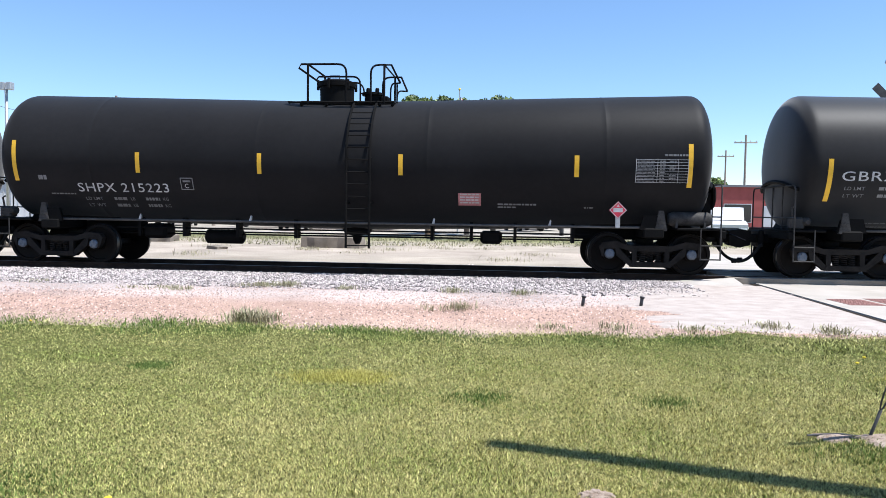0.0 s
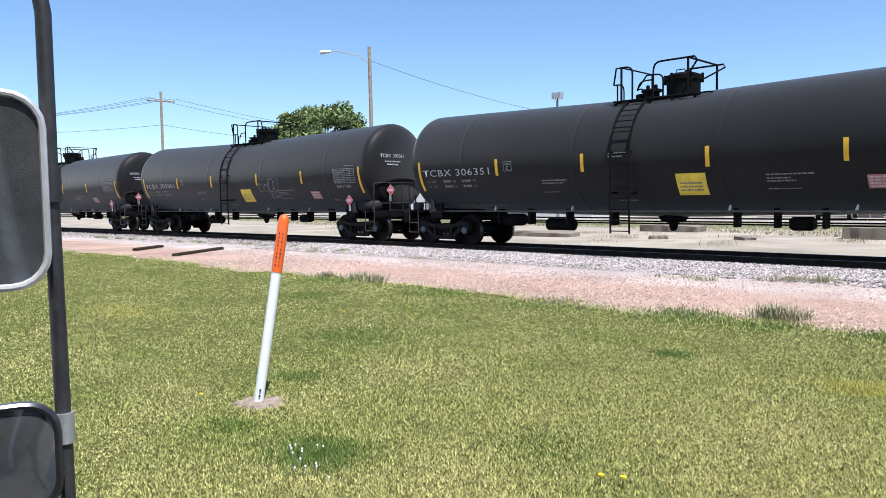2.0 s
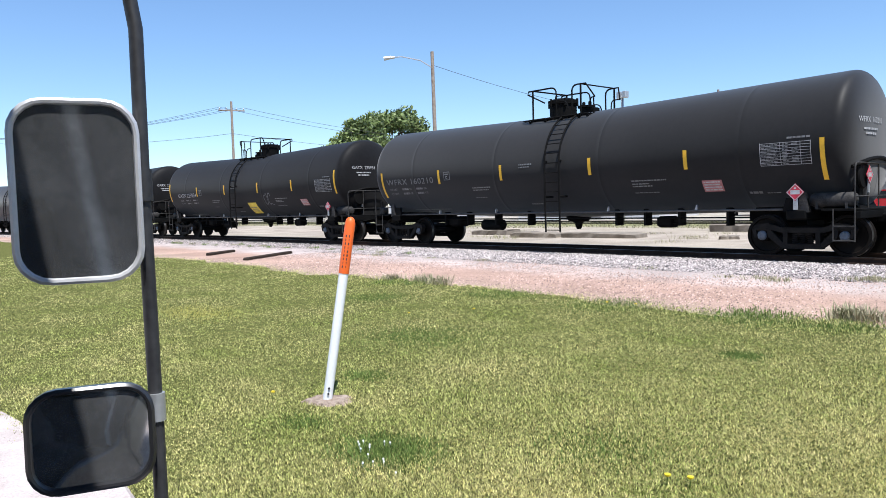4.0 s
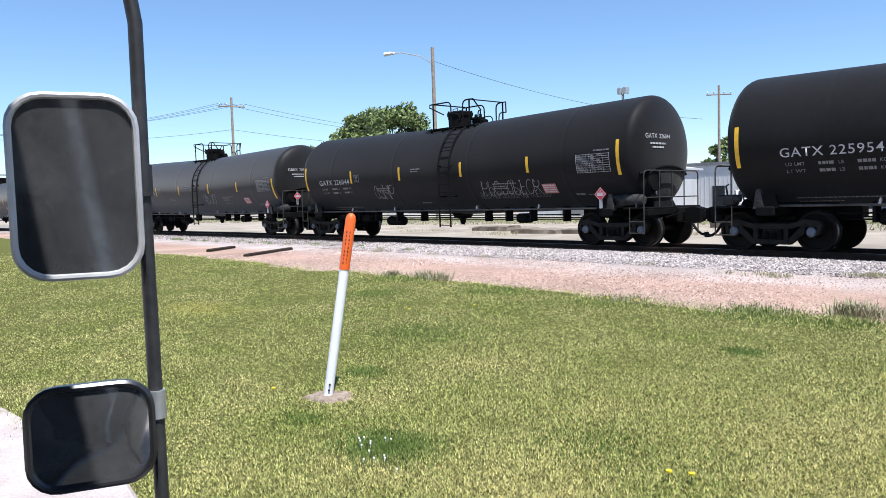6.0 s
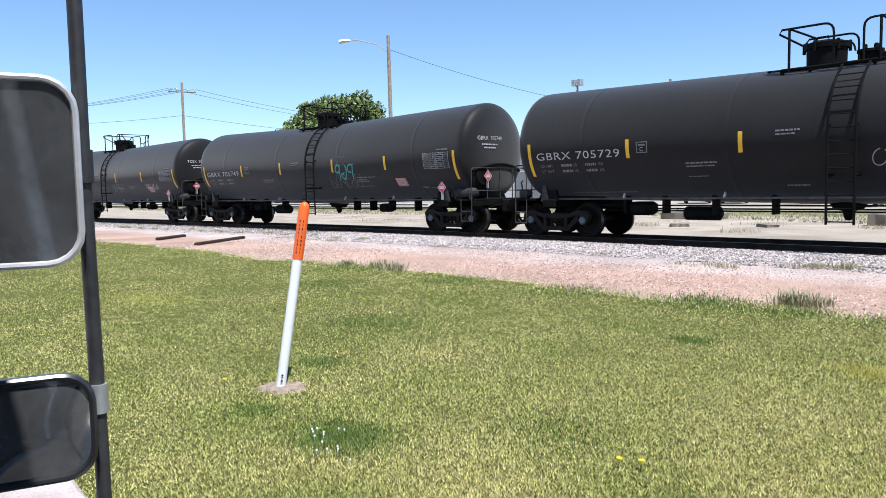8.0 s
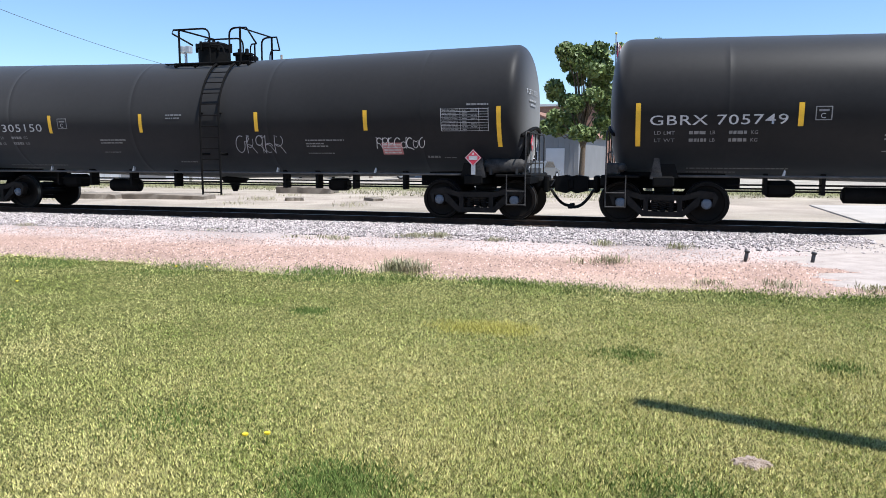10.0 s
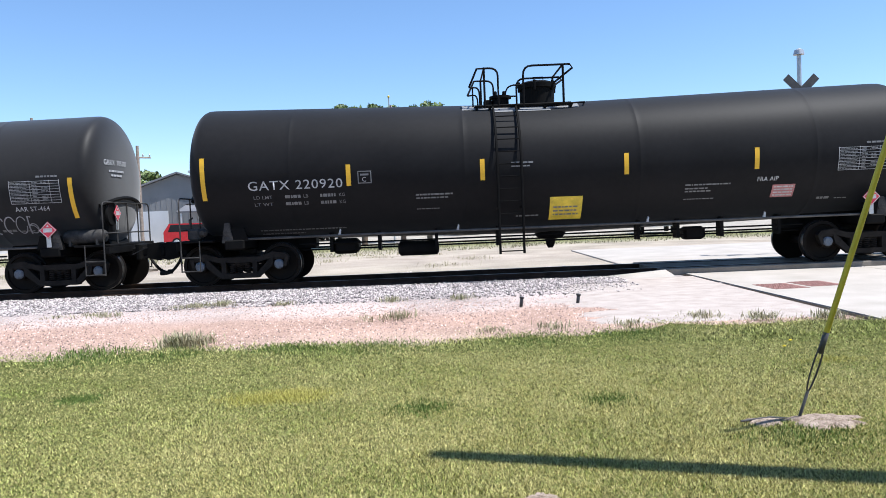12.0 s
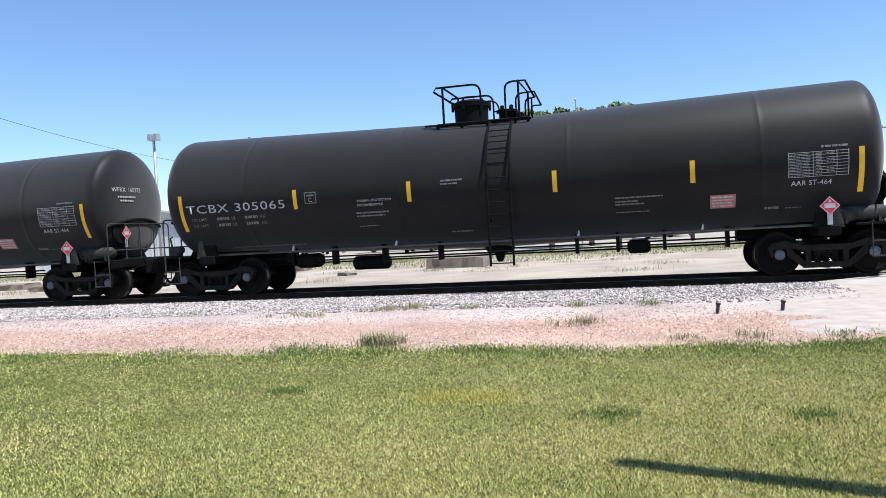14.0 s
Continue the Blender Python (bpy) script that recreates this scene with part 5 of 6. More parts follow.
for k in range(20):
    weed(-36 + 0.95 * k + random.uniform(-0.4, 0.4), track_y(-36 + 0.95 * k) - 3.3 + random.uniform(-0.3, 0.3), random.uniform(0.14, 0.26), random.randint(14, 34), DARKGR if k % 3 else WEEDM, 0.12)


def pole(name, x, y, h, r, label, lean=(0, 0), top=0.75):
    t = thing(name, label, "pole")
    part("shaft", Build().tube([(x, y, -0.3), (x + lean[0] * 0.5, y + lean[1] * 0.5, h * 0.5), (x + lean[0], y + lean[1], h)], r, 12, r * top), WOODP, t, "weathered wooden pole")
    return t


POLE = (3.9, 2.72)
util = pole("utility_pole", *POLE, 9.0, 0.115, "weathered wooden utility pole with a guy wire", top=0.8)
guy = thing("guy_wire", "steel guy wire with a yellow plastic guard on the lawn", "guy wire")
ga, gt = Vector((2.36, 4.31, 0.0)), Vector((POLE[0], POLE[1], 7.25))
gd = gt - ga
P = lambda s: tuple(ga + gd * s)
part("wire", Build().tube([P(0.065), P(1.0)], 0.006, 6), WIREM, guy)
part("guard", Build().tube([P(0.083), P(0.36)], 0.019, 10), GUYY, guy, "yellow plastic guard tube")
part("anchor_rod", Build().tube([P(-0.03), P(0.028)], 0.011, 8), WIREM, guy)
loop = [ga + gd * (0.028 + 0.05 * (1 - math.cos(a)) / 2) + Vector((0.03, 0.012, 0)) * math.sin(a) for a in [k * 0.393 for k in range(17)]]
part("thimble_loop", Build().tube(loop, 0.006, 6), WIREM, guy)
part("clamp", Build().tube([P(0.066), P(0.086)], 0.02, 8), WIREM, guy)
part("buried_strap", Build().tube([tuple(ga), tuple(ga + Vector((-0.2, 0.0, 0.02))), tuple(ga + Vector((-0.43, -0.07, 0.02)))], 0.007, 6), WIREM, guy)


# ---- the parked truck from which the view is taken ----
def mirror_head(parent, name, c, w, h, yaw, pitch, rim_m, label, convex=0.0, round_=0.05):
    """A framed mirror whose glass looks along +x of its own turned frame."""
    m = pose(*c, 0, pitch, yaw)

    def outline(dw, dh, r, n=6):
        pts = []
        for cx, cy, a0 in ((1, 1, 0), (-1, 1, 90), (-1, -1, 180), (1, -1, 270)):
            for k in range(n):
                a = math.radians(a0 + 90 * k / (n - 1))
                pts.append((cx * (w / 2 + dw - r) + r * math.cos(a), cy * (h / 2 + dh - r) + r * math.sin(a)))
        return pts
    rings = [(-0.055, -0.03, 0.03), (-0.045, -0.008, round_), (0.0, 0.003, round_ + 0.003), (0.01, 0.002, round_), (0.013, -0.002, round_ - 0.002), (0.012, -0.006, round_ - 0.006), (0.004, -0.008, round_ - 0.008)]
    vs, fs = [], []
    for x, dd, r in rings:
        vs += [(x, a, b) for a, b in outline(dd, dd, r)]
    n = 24
    for i in range(len(rings) - 1):
        fs += [(i * n + k, i * n + (k + 1) % n, (i + 1) * n + (k + 1) % n, (i + 1) * n + k) for k in range(n)]
    fs.append(tuple(range(n)))
    shell = part(name, Build().add(vs, fs, True), rim_m, parent, label, m)
    vs = [(0.005 + convex, 0, 0)] + [(0.005 + convex * 0.6, a * 0.6, b * 0.6) for a, b in outline(-0.0075, -0.0075, round_ - 0.0075)] + [(0.005, a, b) for a, b in outline(-0.0075, -0.0075, round_ - 0.0075)]
    fs = [(0, 1 + k, 1 + (k + 1) % n) for k in range(n)] + [(1 + k, 1 + n + k, 1 + n + (k + 1) % n, 1 + (k + 1) % n) for k in range(n)]
    part("mirror_glass", Build().add(vs, fs, convex > 0), MIRR, shell, "dusty mirror glass")
    return shell


truck = thing("truck", "dark parked truck with two mirrors on a black tube", "truck")
MX, MY = -1.205, -0.352
TX, TY = MX - 0.003, MY - 0.0035     # the tube
part("mirror_tube", Build().tube([(TX - 0.05, TY - 0.12, 2.02), (TX - 0.03, TY - 0.035, 1.93), (TX - 0.012, TY - 0.008, 1.85), (TX - 0.002, TY, 1.77), (TX - 0.005, TY, 1.5), (TX + 0.004, TY, 1.06), (TX + 0.006, TY, 0.84), (TX + 0.02, TY - 0.08, 0.76), (TX + 0.05, TY - 0.36, 0.74)], 0.0112, 14), BLACKP, truck, "black mirror arm tube")
part("tube_clamp", Build().tube([(TX + 0.003, TY, 1.145), (TX + 0.003, TY, 1.19)], 0.0145, 14), GALV, truck, "grey clamp")
part("tube_clamp", Build().tube([(TX - 0.003, TY, 1.5), (TX - 0.003, TY, 1.55)], 0.014, 14), BLACKP, truck)
mirror_head(truck, "main_mirror", (MX - 0.012, MY - 0.1, 1.516), 0.177, 0.275, -17, 0, [CHROME], "silver-rimmed rectangular mirror head")
mirror_head(truck, "convex_mirror", (MX - 0.006, MY - 0.101, 1.137), 0.178, 0.157, -18, -3, [GLOSSB], "small rounded black convex mirror head", 0.007, 0.045)
DOORY = -0.62
part("window_pillar", Build().box(0.0935, 0.25, -0.63, -0.6, 0.9, 2.4, bev=0.008), STEEL, truck, "dark window pillar")
part("rear_side_panel", Build().box(0.255, 0.725, DOORY - 0.03, DOORY + 0.01, 0.55, 2.4, bev=0.01), BLACKP, truck, "dark body panel behind the window")
part("cab_wall", Build().box(0.73, 5.5, -2.9, DOORY - 0.03, 0.55, 3.1, bev=0.03), BLACKP, truck, "dark truck body behind the cab")
part("door", Build().box(-1.3, 0.72, DOORY - 0.05, DOORY - 0.01, 0.55, 0.94, bev=0.01), BLACKP, truck, "dark lower door panel")
part("cab_roof", Build().box(-1.3, 0.72, -2.9, DOORY - 0.02, 2.4, 2.5, bev=0.02), BLACKP, truck)
part("far_door", Build().box(-1.3, 0.72, -2.9, -2.82, 0.55, 2.4, bev=0.01), BLACKP, truck)
part("cab_floor", Build().box(-1.3, 0.72, -2.82, DOORY - 0.06, 0.55, 0.62), BLACKP, truck)
# out-of-view pale strap, added so the main mirror reflects a light stripe
part("mirror_stripe_strap", Build().box(-0.01, 0.01, -0.028, 0.028, -0.8, 0.8, pose(0.705, -1.08, 1.52, 9, 0, 0), bev=0.004), WALLW, truck, "pale grey belt-like strap added for the mirror's light stripe")
part("seat_back", Build().box(0.55, 0.7, -1.75, -1.2, 0.65, 1.55, bev=0.06), STEEL, truck, "dark seat back")
for tx in (-0.4, 4.3):
    part("wheel", Build().lathe([(-0.13, 0.3), (-0.13, 0.45), (-0.11, 0.49), (0.11, 0.49), (0.13, 0.45), (0.13, 0.3)], (tx, -1.05, 0.48), "y", 24), RUBBER, truck)


# ---- far side of the track ----
def at(az, dist):
    """A point by bearing in degrees to the right of straight across, and distance."""
    a = math.radians(az)
    return dist * math.sin(a), -0.8 + dist * math.cos(a)


def broadleaf(az, dist, h, r, seed, n=2600, crown=0.3, size=0.24):
    rr = random.Random(seed)
    x, y = at(az, dist)
    t = thing("tree", "leafy green broadleaf tree with an uneven crown", "tree", "trees beyond the track", pose(x, y, -0.04))
    b = Build().tube([(0, 0, -0.1), (0.1, 0.05, h * 0.3), (-0.05, 0, h * 0.6)], r * 0.08, 9, r * 0.035)
    hubs = []
    for k in range(38):
        a = k * 2.4 + rr.uniform(-0.4, 0.4)
        zz = h * rr.uniform(crown + 0.12, 0.9)
        wide = r * (1.0 - 0.62 * max(0, (zz / h - 0.5)) / 0.5) * rr.uniform(0.35, 0.95)
        p = (wide * math.cos(a), wide * math.sin(a), zz)
        hubs.append(p)
        b.tube([(0, 0, h * rr.uniform(0.25, 0.5)), (p[0] * 0.5, p[1] * 0.5, zz * 0.82), p], r * 0.02, 5, r * 0.006)
    hubs.append((0, 0, h * 0.86))
    part("trunk", b, BARK, t)
    g = np.random.default_rng(seed)
    c = np.array(hubs)[g.integers(0, len(hubs), n)]
    off = g.normal(0, 1, (n, 3))
    off /= np.linalg.norm(off, axis=1)[:, None]
    p = c + off * (r * 0.22 * g.uniform(0.15, 1.15, n) ** 0.6)[:, None] * np.array([1, 1, 0.8])
    p[:, 2] = np.clip(p[:, 2], h * crown * 0.7, h * 1.02)
    s = g.uniform(0.5, 1.2, n) * size
    u = g.normal(0, 1, (n, 3))
    u /= np.linalg.norm(u, axis=1)[:, None]
    w = np.cross(u, g.normal(0, 1, (n, 3)))
    w /= np.linalg.norm(w, axis=1)[:, None]
    v = np.stack([p - u * s[:, None], p + w * s[:, None] * 0.6, p + u * s[:, None], p - w * s[:, None] * 0.6], 1)
    part("crown", cluster("crown", v.reshape(-1, 3), np.arange(4 * n).reshape(-1, 4), [LEAF]), None, t, "crown of many small leaf clumps")
    return t


broadleaf(-53.0, 105, 16.0, 7.0, 1, 12000, 0.2, 0.3)
broadleaf(-56.0, 108, 15.0, 5.5, 2, 9000, 0.2, 0.3)
broadleaf(-58.5, 112, 10.5, 4.5, 3, 2600, 0.2, 0.4)
broadleaf(-48.8, 112, 11.5, 4.2, 4, 2600, 0.2, 0.4)
broadleaf(-1.4, 38.5, 7.95, 2.0, 5, 9000, 0.18, 0.11)
broadleaf(-3.4, 46.0, 8.95, 2.2, 8, 9000, 0.22, 0.14)
broadleaf(-6.4, 41.5, 8.45, 2.3, 6, 16000, 0.22, 0.15)
broadleaf(-0.4, 120, 9, 4, 7, 2000, 0.2, 0.4)
for k, (az, ds, hh) in enumerate(((-25.5, 120, 12), (-28, 115, 10), (-22, 125, 11), (-16, 120, 12), (-40, 110, 8), (-38, 118, 9), (-46, 130, 9), (-66, 150, 8), (15, 140, 8), (20, 140, 8), (-70, 160, 8))):
    broadleaf(az, ds, hh, hh * 0.42, 20 + k, 1700, 0.15, 0.5)
broadleaf(-33.5, 90, 5, 3.0, 44, 1500, 0.1, 0.4)


def street_pole():
    x, y = at(-49.7, 56)
    t = pole("light_pole", x, y, 12.9, 0.17, "tall wooden pole with a cobra-head street lamp", (-0.15, 0.0))
    dx, dy = -math.cos(math.radians(51.9)) * 1, -math.sin(math.radians(51.9)) * 1
    b = Build().tube([(x - 0.15, y, 11.7), (x + dx * 1.0, y + dy * 1.0, 12.25), (x + dx * 2.4, y + dy * 2.4, 12.55), (x + dx * 3.0, y + dy * 3.0, 12.5)], 0.045, 7)
    part("lamp_arm", b, GALV, t)
    part("lamp_head", Build().tube([(x + dx * 2.9, y + dy * 2.9, 12.5), (x + dx * 3.2, y + dy * 3.2, 12.5), (x + dx * 3.7, y + dy * 3.7, 12.42)], 0.1, 8, 0.16), GALV, t, "grey cobra-head lamp")
    return Vector((x - 0.12, y, 11.9))


def cross_pole(az, dist, h, wide=2.6, insul=True):
    x, y = at(az, dist)
    t = pole("power_pole", x, y, h, 0.15, "weathered wooden power pole with a crossarm")
    a = math.radians(az - 12)
    ux, uy = math.cos(a), -math.sin(a)
    b = Build().tube([(x - ux * wide / 2, y - uy * wide / 2, h - 0.9), (x + ux * wide / 2, y + uy * wide / 2, h - 0.9)], 0.07, 6)
    part("crossarm", b, WOODP, t)
    tips = []
    for s in (-0.46, -0.2, 0.2, 0.46):
        p = (x + ux * wide * s, y + uy * wide * s, h - 0.82)
        part("insulator", Build().tube([p, (p[0], p[1], p[2] + 0.22)], 0.05, 6), GALV, t)
        tips.append(Vector((p[0], p[1], p[2] + 0.22)))
    tips.append(Vector((x, y, h - 3.2)))
    return tips


def wire(a, b, sag=1.0, r=0.016):
    pts = [a.lerp(b, k / 14) - Vector((0, 0, 4 * sag * (k / 14) * (1 - k / 14))) for k in range(15)]
    solo("overhead_wire", Build().tube(pts, r, 4), WIREM, "thin dark overhead wire strung between poles", "wire", "overhead wires")


lp = street_pole()
tips = cross_pole(-64.9, 78, 12.4)
away = [Vector((*at(-84, 120), 12 + 0.1 * k)) for k in range(5)]
for p, q in zip(tips, away):
    wire(p, q, 1.2)
back = [Vector((*at(-44, 92), 8.2)), Vector((*at(-43, 92), 8.4)), Vector((*at(-42, 90), 7.5))]
for p, q in zip((tips[0], tips[3], tips[4]), back):
    wire(p, q, 0.8)
wire(lp, Vector((*at(-30, 75), 8.5)), 0.8)
cross_pole(-22.4, 62, 7.8, 1.9)
cross_pole(15.6, 120, 11, 2.4)
cross_pole(16.9, 95, 10.8, 2.6)
cross_pole(-28.9, 80, 12.2, 2.4)


def flood_pole():
    x, y = at(-35.6, 52)
    t = thing("floodlight_pole", "grey steel pole carrying two floodlights", "lamp post")
    part("shaft", Build().tube([(x, y, -0.1), (x, y, 8.4)], 0.09, 8), GALV, t)
    part("floodlight", Build().box(x - 0.35, x - 0.05, y - 0.2, y + 0.2, 8.3, 8.75, bev=0.03), GALV, t)
    part("floodlight", Build().box(x + 0.1, x + 0.4, y - 0.2, y + 0.2, 8.3, 8.75, bev=0.03), GALV, t)


flood_pole()


def street_lamp(az, dist, h):
    x, y = at(az, dist)
    t = thing("street_lamp", "black ornamental street lamp with two bell shades", "street lamp", "street lamps", pose(x, y, -0.04))
    part("post", Build().tube([(0, 0, 0), (0, 0, 0.9)], 0.14, 10).tube([(0, 0, 0.9), (0, 0, h)], 0.07, 10, 0.05).tube([(0, 0, h), (0, 0, h + 0.25)], 0.02, 6), BLACKP, t)
    for s, z, l in ((1, h - 0.1, 1.9), (-1, h * 0.66, 1.25)):
        part("arm", Build().tube([(0, 0, z - 0.15), (s * l * 0.3, 0, z + 0.02), (s * l * 0.6, 0, z + 0.3), (s * l, 0, z + 0.32), (s * l, 0, z + 0.1)], 0.035, 6), BLACKP, t)
        sh = part("shade", Build().lathe([(z - 0.5, 0.4), (z - 0.45, 0.36), (z - 0.3, 0.2), (z - 0.05, 0.12), (z + 0.12, 0.05)], (s * l, 0, 0), "z", 14), BLACKP, t, "black bell-shaped shade")
    return t


street_lamp(3.9, 47, 8.1)
street_lamp(3.6, 92, 8.0)
street_lamp(8.0, 60, 6.6)


def flagpole(az, dist, h):
    x, y = at(az, dist)
    t = thing("flagpole", "white flagpole with a limp striped flag", "flagpole", m=pose(x, y, -0.04))
    part("pole", Build().tube([(0, 0, -0.1), (0, 0, h)], 0.06, 10, 0.035), GALV, t)
    part("finial", Build().lathe([(h, 0.02), (h + 0.04, 0.07), (h + 0.1, 0.07), (h + 0.15, 0.01)], (0, 0, 0), "z", 10), YELP, t, "gilded ball")
    flag = None
    for k, m in enumerate((CARB, CARR, WHITEP, CARR, WHITEP, CARR)):
        vs, fs = [], []
        for j in range(9):
            z = h - 0.35 - 1.7 * j / 8
            for q in (0, 1):
                u = (k + q) / 6
                fold = 0.1 * math.sin(u * 14 + j * 0.5)
                vs.append((0.05 + u * (0.2 + 0.3 * j / 8), fold, z - 0.25 * u))
        fs = [(2 * j, 2 * j + 1, 2 * j + 3, 2 * j + 2) for j in range(8)]
        b = Build().add(vs + [(a, c + 0.008, d) for a, c, d in vs], fs + [tuple(18 + i for i in reversed(f)) for f in fs], True)
        flag = part("flag" if flag is None else "stripe", b, m, t if flag is None else flag, "limp hanging flag cloth" if flag is None else "") if k < 1 else (part("stripe", b, m, flag) and flag)


flagpole(-4.08, 44, 8.55)


def crossbuck():
    x, y = at(25.5, 23.5)
    t = thing("crossing_signal", "grey crossing signal mast with crossed boards", "crossing signal", m=pose(x, y, 0))
    part("mast", Build().tube([(0, 0, -0.1), (0, 0, 5.6)], 0.06, 10), GALV, t)
    for s in (-1, 1):
        part("board", Build().box(-0.62, 0.62, -0.02, 0.0, -0.11, 0.11, pose(0, -0.08 - 0.03 * (s > 0), 4.55, 0, s * 45, 0)), WORN, t, "crossbuck board seen from its unpainted back")
    part("bell", Build().lathe([(5.6, 0.02), (5.62, 0.15), (5.75, 0.12), (5.8, 0.02)], (0, 0, 0), "z", 12), GALV, t)
    for s in (-1, 1):
        part("light", Build().lathe([(-0.25, 0.2), (-0.02, 0.2), (0.02, 0.14)], (s * 0.4, 0, 3.2), "y", 16), BLACKP, t)


crossbuck()


def shed(name, az, dist, w, depth, h, ridge, wall, roof, label, turn=0, openings=(), ribs=True):
    """A gabled building: its front faces the track; openings as x0, x1, z0, z1."""
    x, y = at(az, dist)
    t = thing(name, label, "building", m=pose(x, y, -0.04, 0, 0, turn))
    hw = w / 2
    b = Build()
    b.prism([(-hw, 0), (hw, 0), (hw, h), (-hw, h)] if ridge <= 0 else [(-hw, 0), (hw, 0), (hw, h), (0, h + ridge), (-hw, h)], 0, depth)
    part("wall", b, wall, t)
    if ribs:
        b = Build()
        k = -hw
        while k < hw:
            b.box(k, k + 0.06, -0.03, 0.0, 0.05, h)
            k += 0.45
        tagged(part("wall_ribs", b, wall, t), kind="stuff")
    b = Build()
    if ridge > 0:
        for s in (-1, 1):
            b.add([(s * (hw + 0.3), -0.4, h - 0.12), (0, -0.4, h + ridge + 0.05), (0, depth + 0.3, h + ridge + 0.05), (s * (hw + 0.3), depth + 0.3, h - 0.12),
                   (s * (hw + 0.3), -0.4, h + 0.03), (0, -0.4, h + ridge + 0.2), (0, depth + 0.3, h + ridge + 0.2), (s * (hw + 0.3), depth + 0.3, h + 0.03)],
                  [(0, 1, 2, 3), (4, 7, 6, 5), (0, 4, 5, 1), (3, 2, 6, 7), (0, 3, 7, 4), (1, 5, 6, 2)])
    else:
        b.box(-hw - 0.15, hw + 0.15, -0.2, depth + 0.1, h, h + 0.25)
    part("roof", b, roof, t)
    for x0, x1, z0, z1, m in openings:
        fr = part("window" if z0 > 0.3 else "door", Build().box(x0 - 0.08, x1 + 0.08, -0.07, -0.031, z0, z1 + 0.08), WALLW, t)
        part("pane", Build().box(x0, x1, -0.085, -0.071, z0 + 0.06, z1), m, fr)
    return t


shed("metal_shed", -19.8, 68, 12, 16, 4.0, 2.0, WALLG, ROOFG, "grey corrugated metal building with a dark gable roof", 8, [(-4, -1, 0.05, 2.8, WALLW), (2, 3.2, 1.2, 2.2, GLASSD)])
shed("white_shed", -26.5, 74, 14, 14, 4.2, 0, WALLW, ROOFG, "white corrugated metal building with a flat roof", 6, [(2.5, 3.6, 2.2, 3.1, GLASSD), (-4, -2.8, 0.05, 2.2, GLASSD), (-1, 1.6, 0.05, 2.9, WALLG)])
shed("porch_shop", -15.2, 64, 9, 12, 3.4, 1.2, WALLW, ROOFG, "white shop with a grey awning and posts", 0, [(-3.4, -2.4, 0.05, 2.1, GLASSD), (-1.6, 0.6, 0.8, 2.2, GLASSD), (1.4, 3.6, 0.8, 2.2, WALLW)])
ax, ay = at(-15.2, 64)
awn = thing("awning", "grey sheet awning on slim posts before a shop", "awning", m=pose(ax, ay - 2.6, -0.04))
part("canopy", Build().add([(-4.8, 0, 2.7), (4.8, 0, 2.7), (4.8, 2.5, 3.3), (-4.8, 2.5, 3.3), (-4.8, 0, 2.58), (4.8, 0, 2.58), (4.8, 2.5, 3.18), (-4.8, 2.5, 3.18)], [(0, 1, 2, 3), (4, 7, 6, 5), (0, 4, 5, 1), (1, 5, 6, 2), (3, 2, 6, 7), (0, 3, 7, 4)]), ROOFG, awn)
for k in range(5):
    part("post", Build().box(-4.5 + 2.2 * k, -4.38 + 2.2 * k, 0.05, 0.17, 0, 2.62), WALLW, awn)
shed("brick_block", -12.0, 86, 22, 18, 7.5, 0, BRICK, WALLW, "brown brick building with a pale coping", 0, [(-8 + 3.2 * k, -6.6 + 3.2 * k, 3.4, 5.0, GLASSD) for k in range(6)], False)
shed("gable_house", -10.2, 62, 8, 12, 3.6, 1.8, WALLG, BRICK, "grey gabled building with white doors", -6, [(-2.8, -1.4, 0.05, 2.4, WALLW), (-0.6, 0.6, 0.05, 2.2, GLASSD), (1.4, 2.8, 0.05, 2.4, WALLW)])
shed("shop", 1.8, 116, 16, 12, 4.6, 2.2, WALLW, WALLW, "white building with a pale metal gable roof", 0, [(-6, -4, 0.5, 2.4, GLASSD), (-2.6, 0.8, 0.5, 2.4, GLASSD)])
shed("storefront", 5.4, 100, 9, 14, 4.2, 0, BRICK, ROOFG, "brown brick storefront with a flat roof", -14, [(-3, -1, 0.6, 2.4, GLASSD), (0, 3, 0.6, 2.4, GLASSD)], False)
shed("red_store", 16.2, 92, 13, 14, 4.6, 0, mat("red_brick_wall", (0.3, 0.07, 0.06), 0.8, var=0.2, scale=1.0), ROOFG, "dull red flat-roofed store", 0, [(-5, -3, 0.5, 2.4, GLASSD), (-1, 2, 0.5, 2.6, GLASSD), (3.5, 5, 0.05, 2.4, WALLW)], False)

shed("pale_store", 8.4, 112, 9, 12, 5.9, 0, mat("faded_pink_wall", (0.42, 0.33, 0.31), 0.8, var=0.12, scale=1.0), ROOFG, "faded pink two-storey store down the street", 0, [(-3.6 + 2.4 * k, -2.2 + 2.4 * k, z, z + 1.5, GLASSD) for k in range(3) for z in (0.8, 3.6)], False)


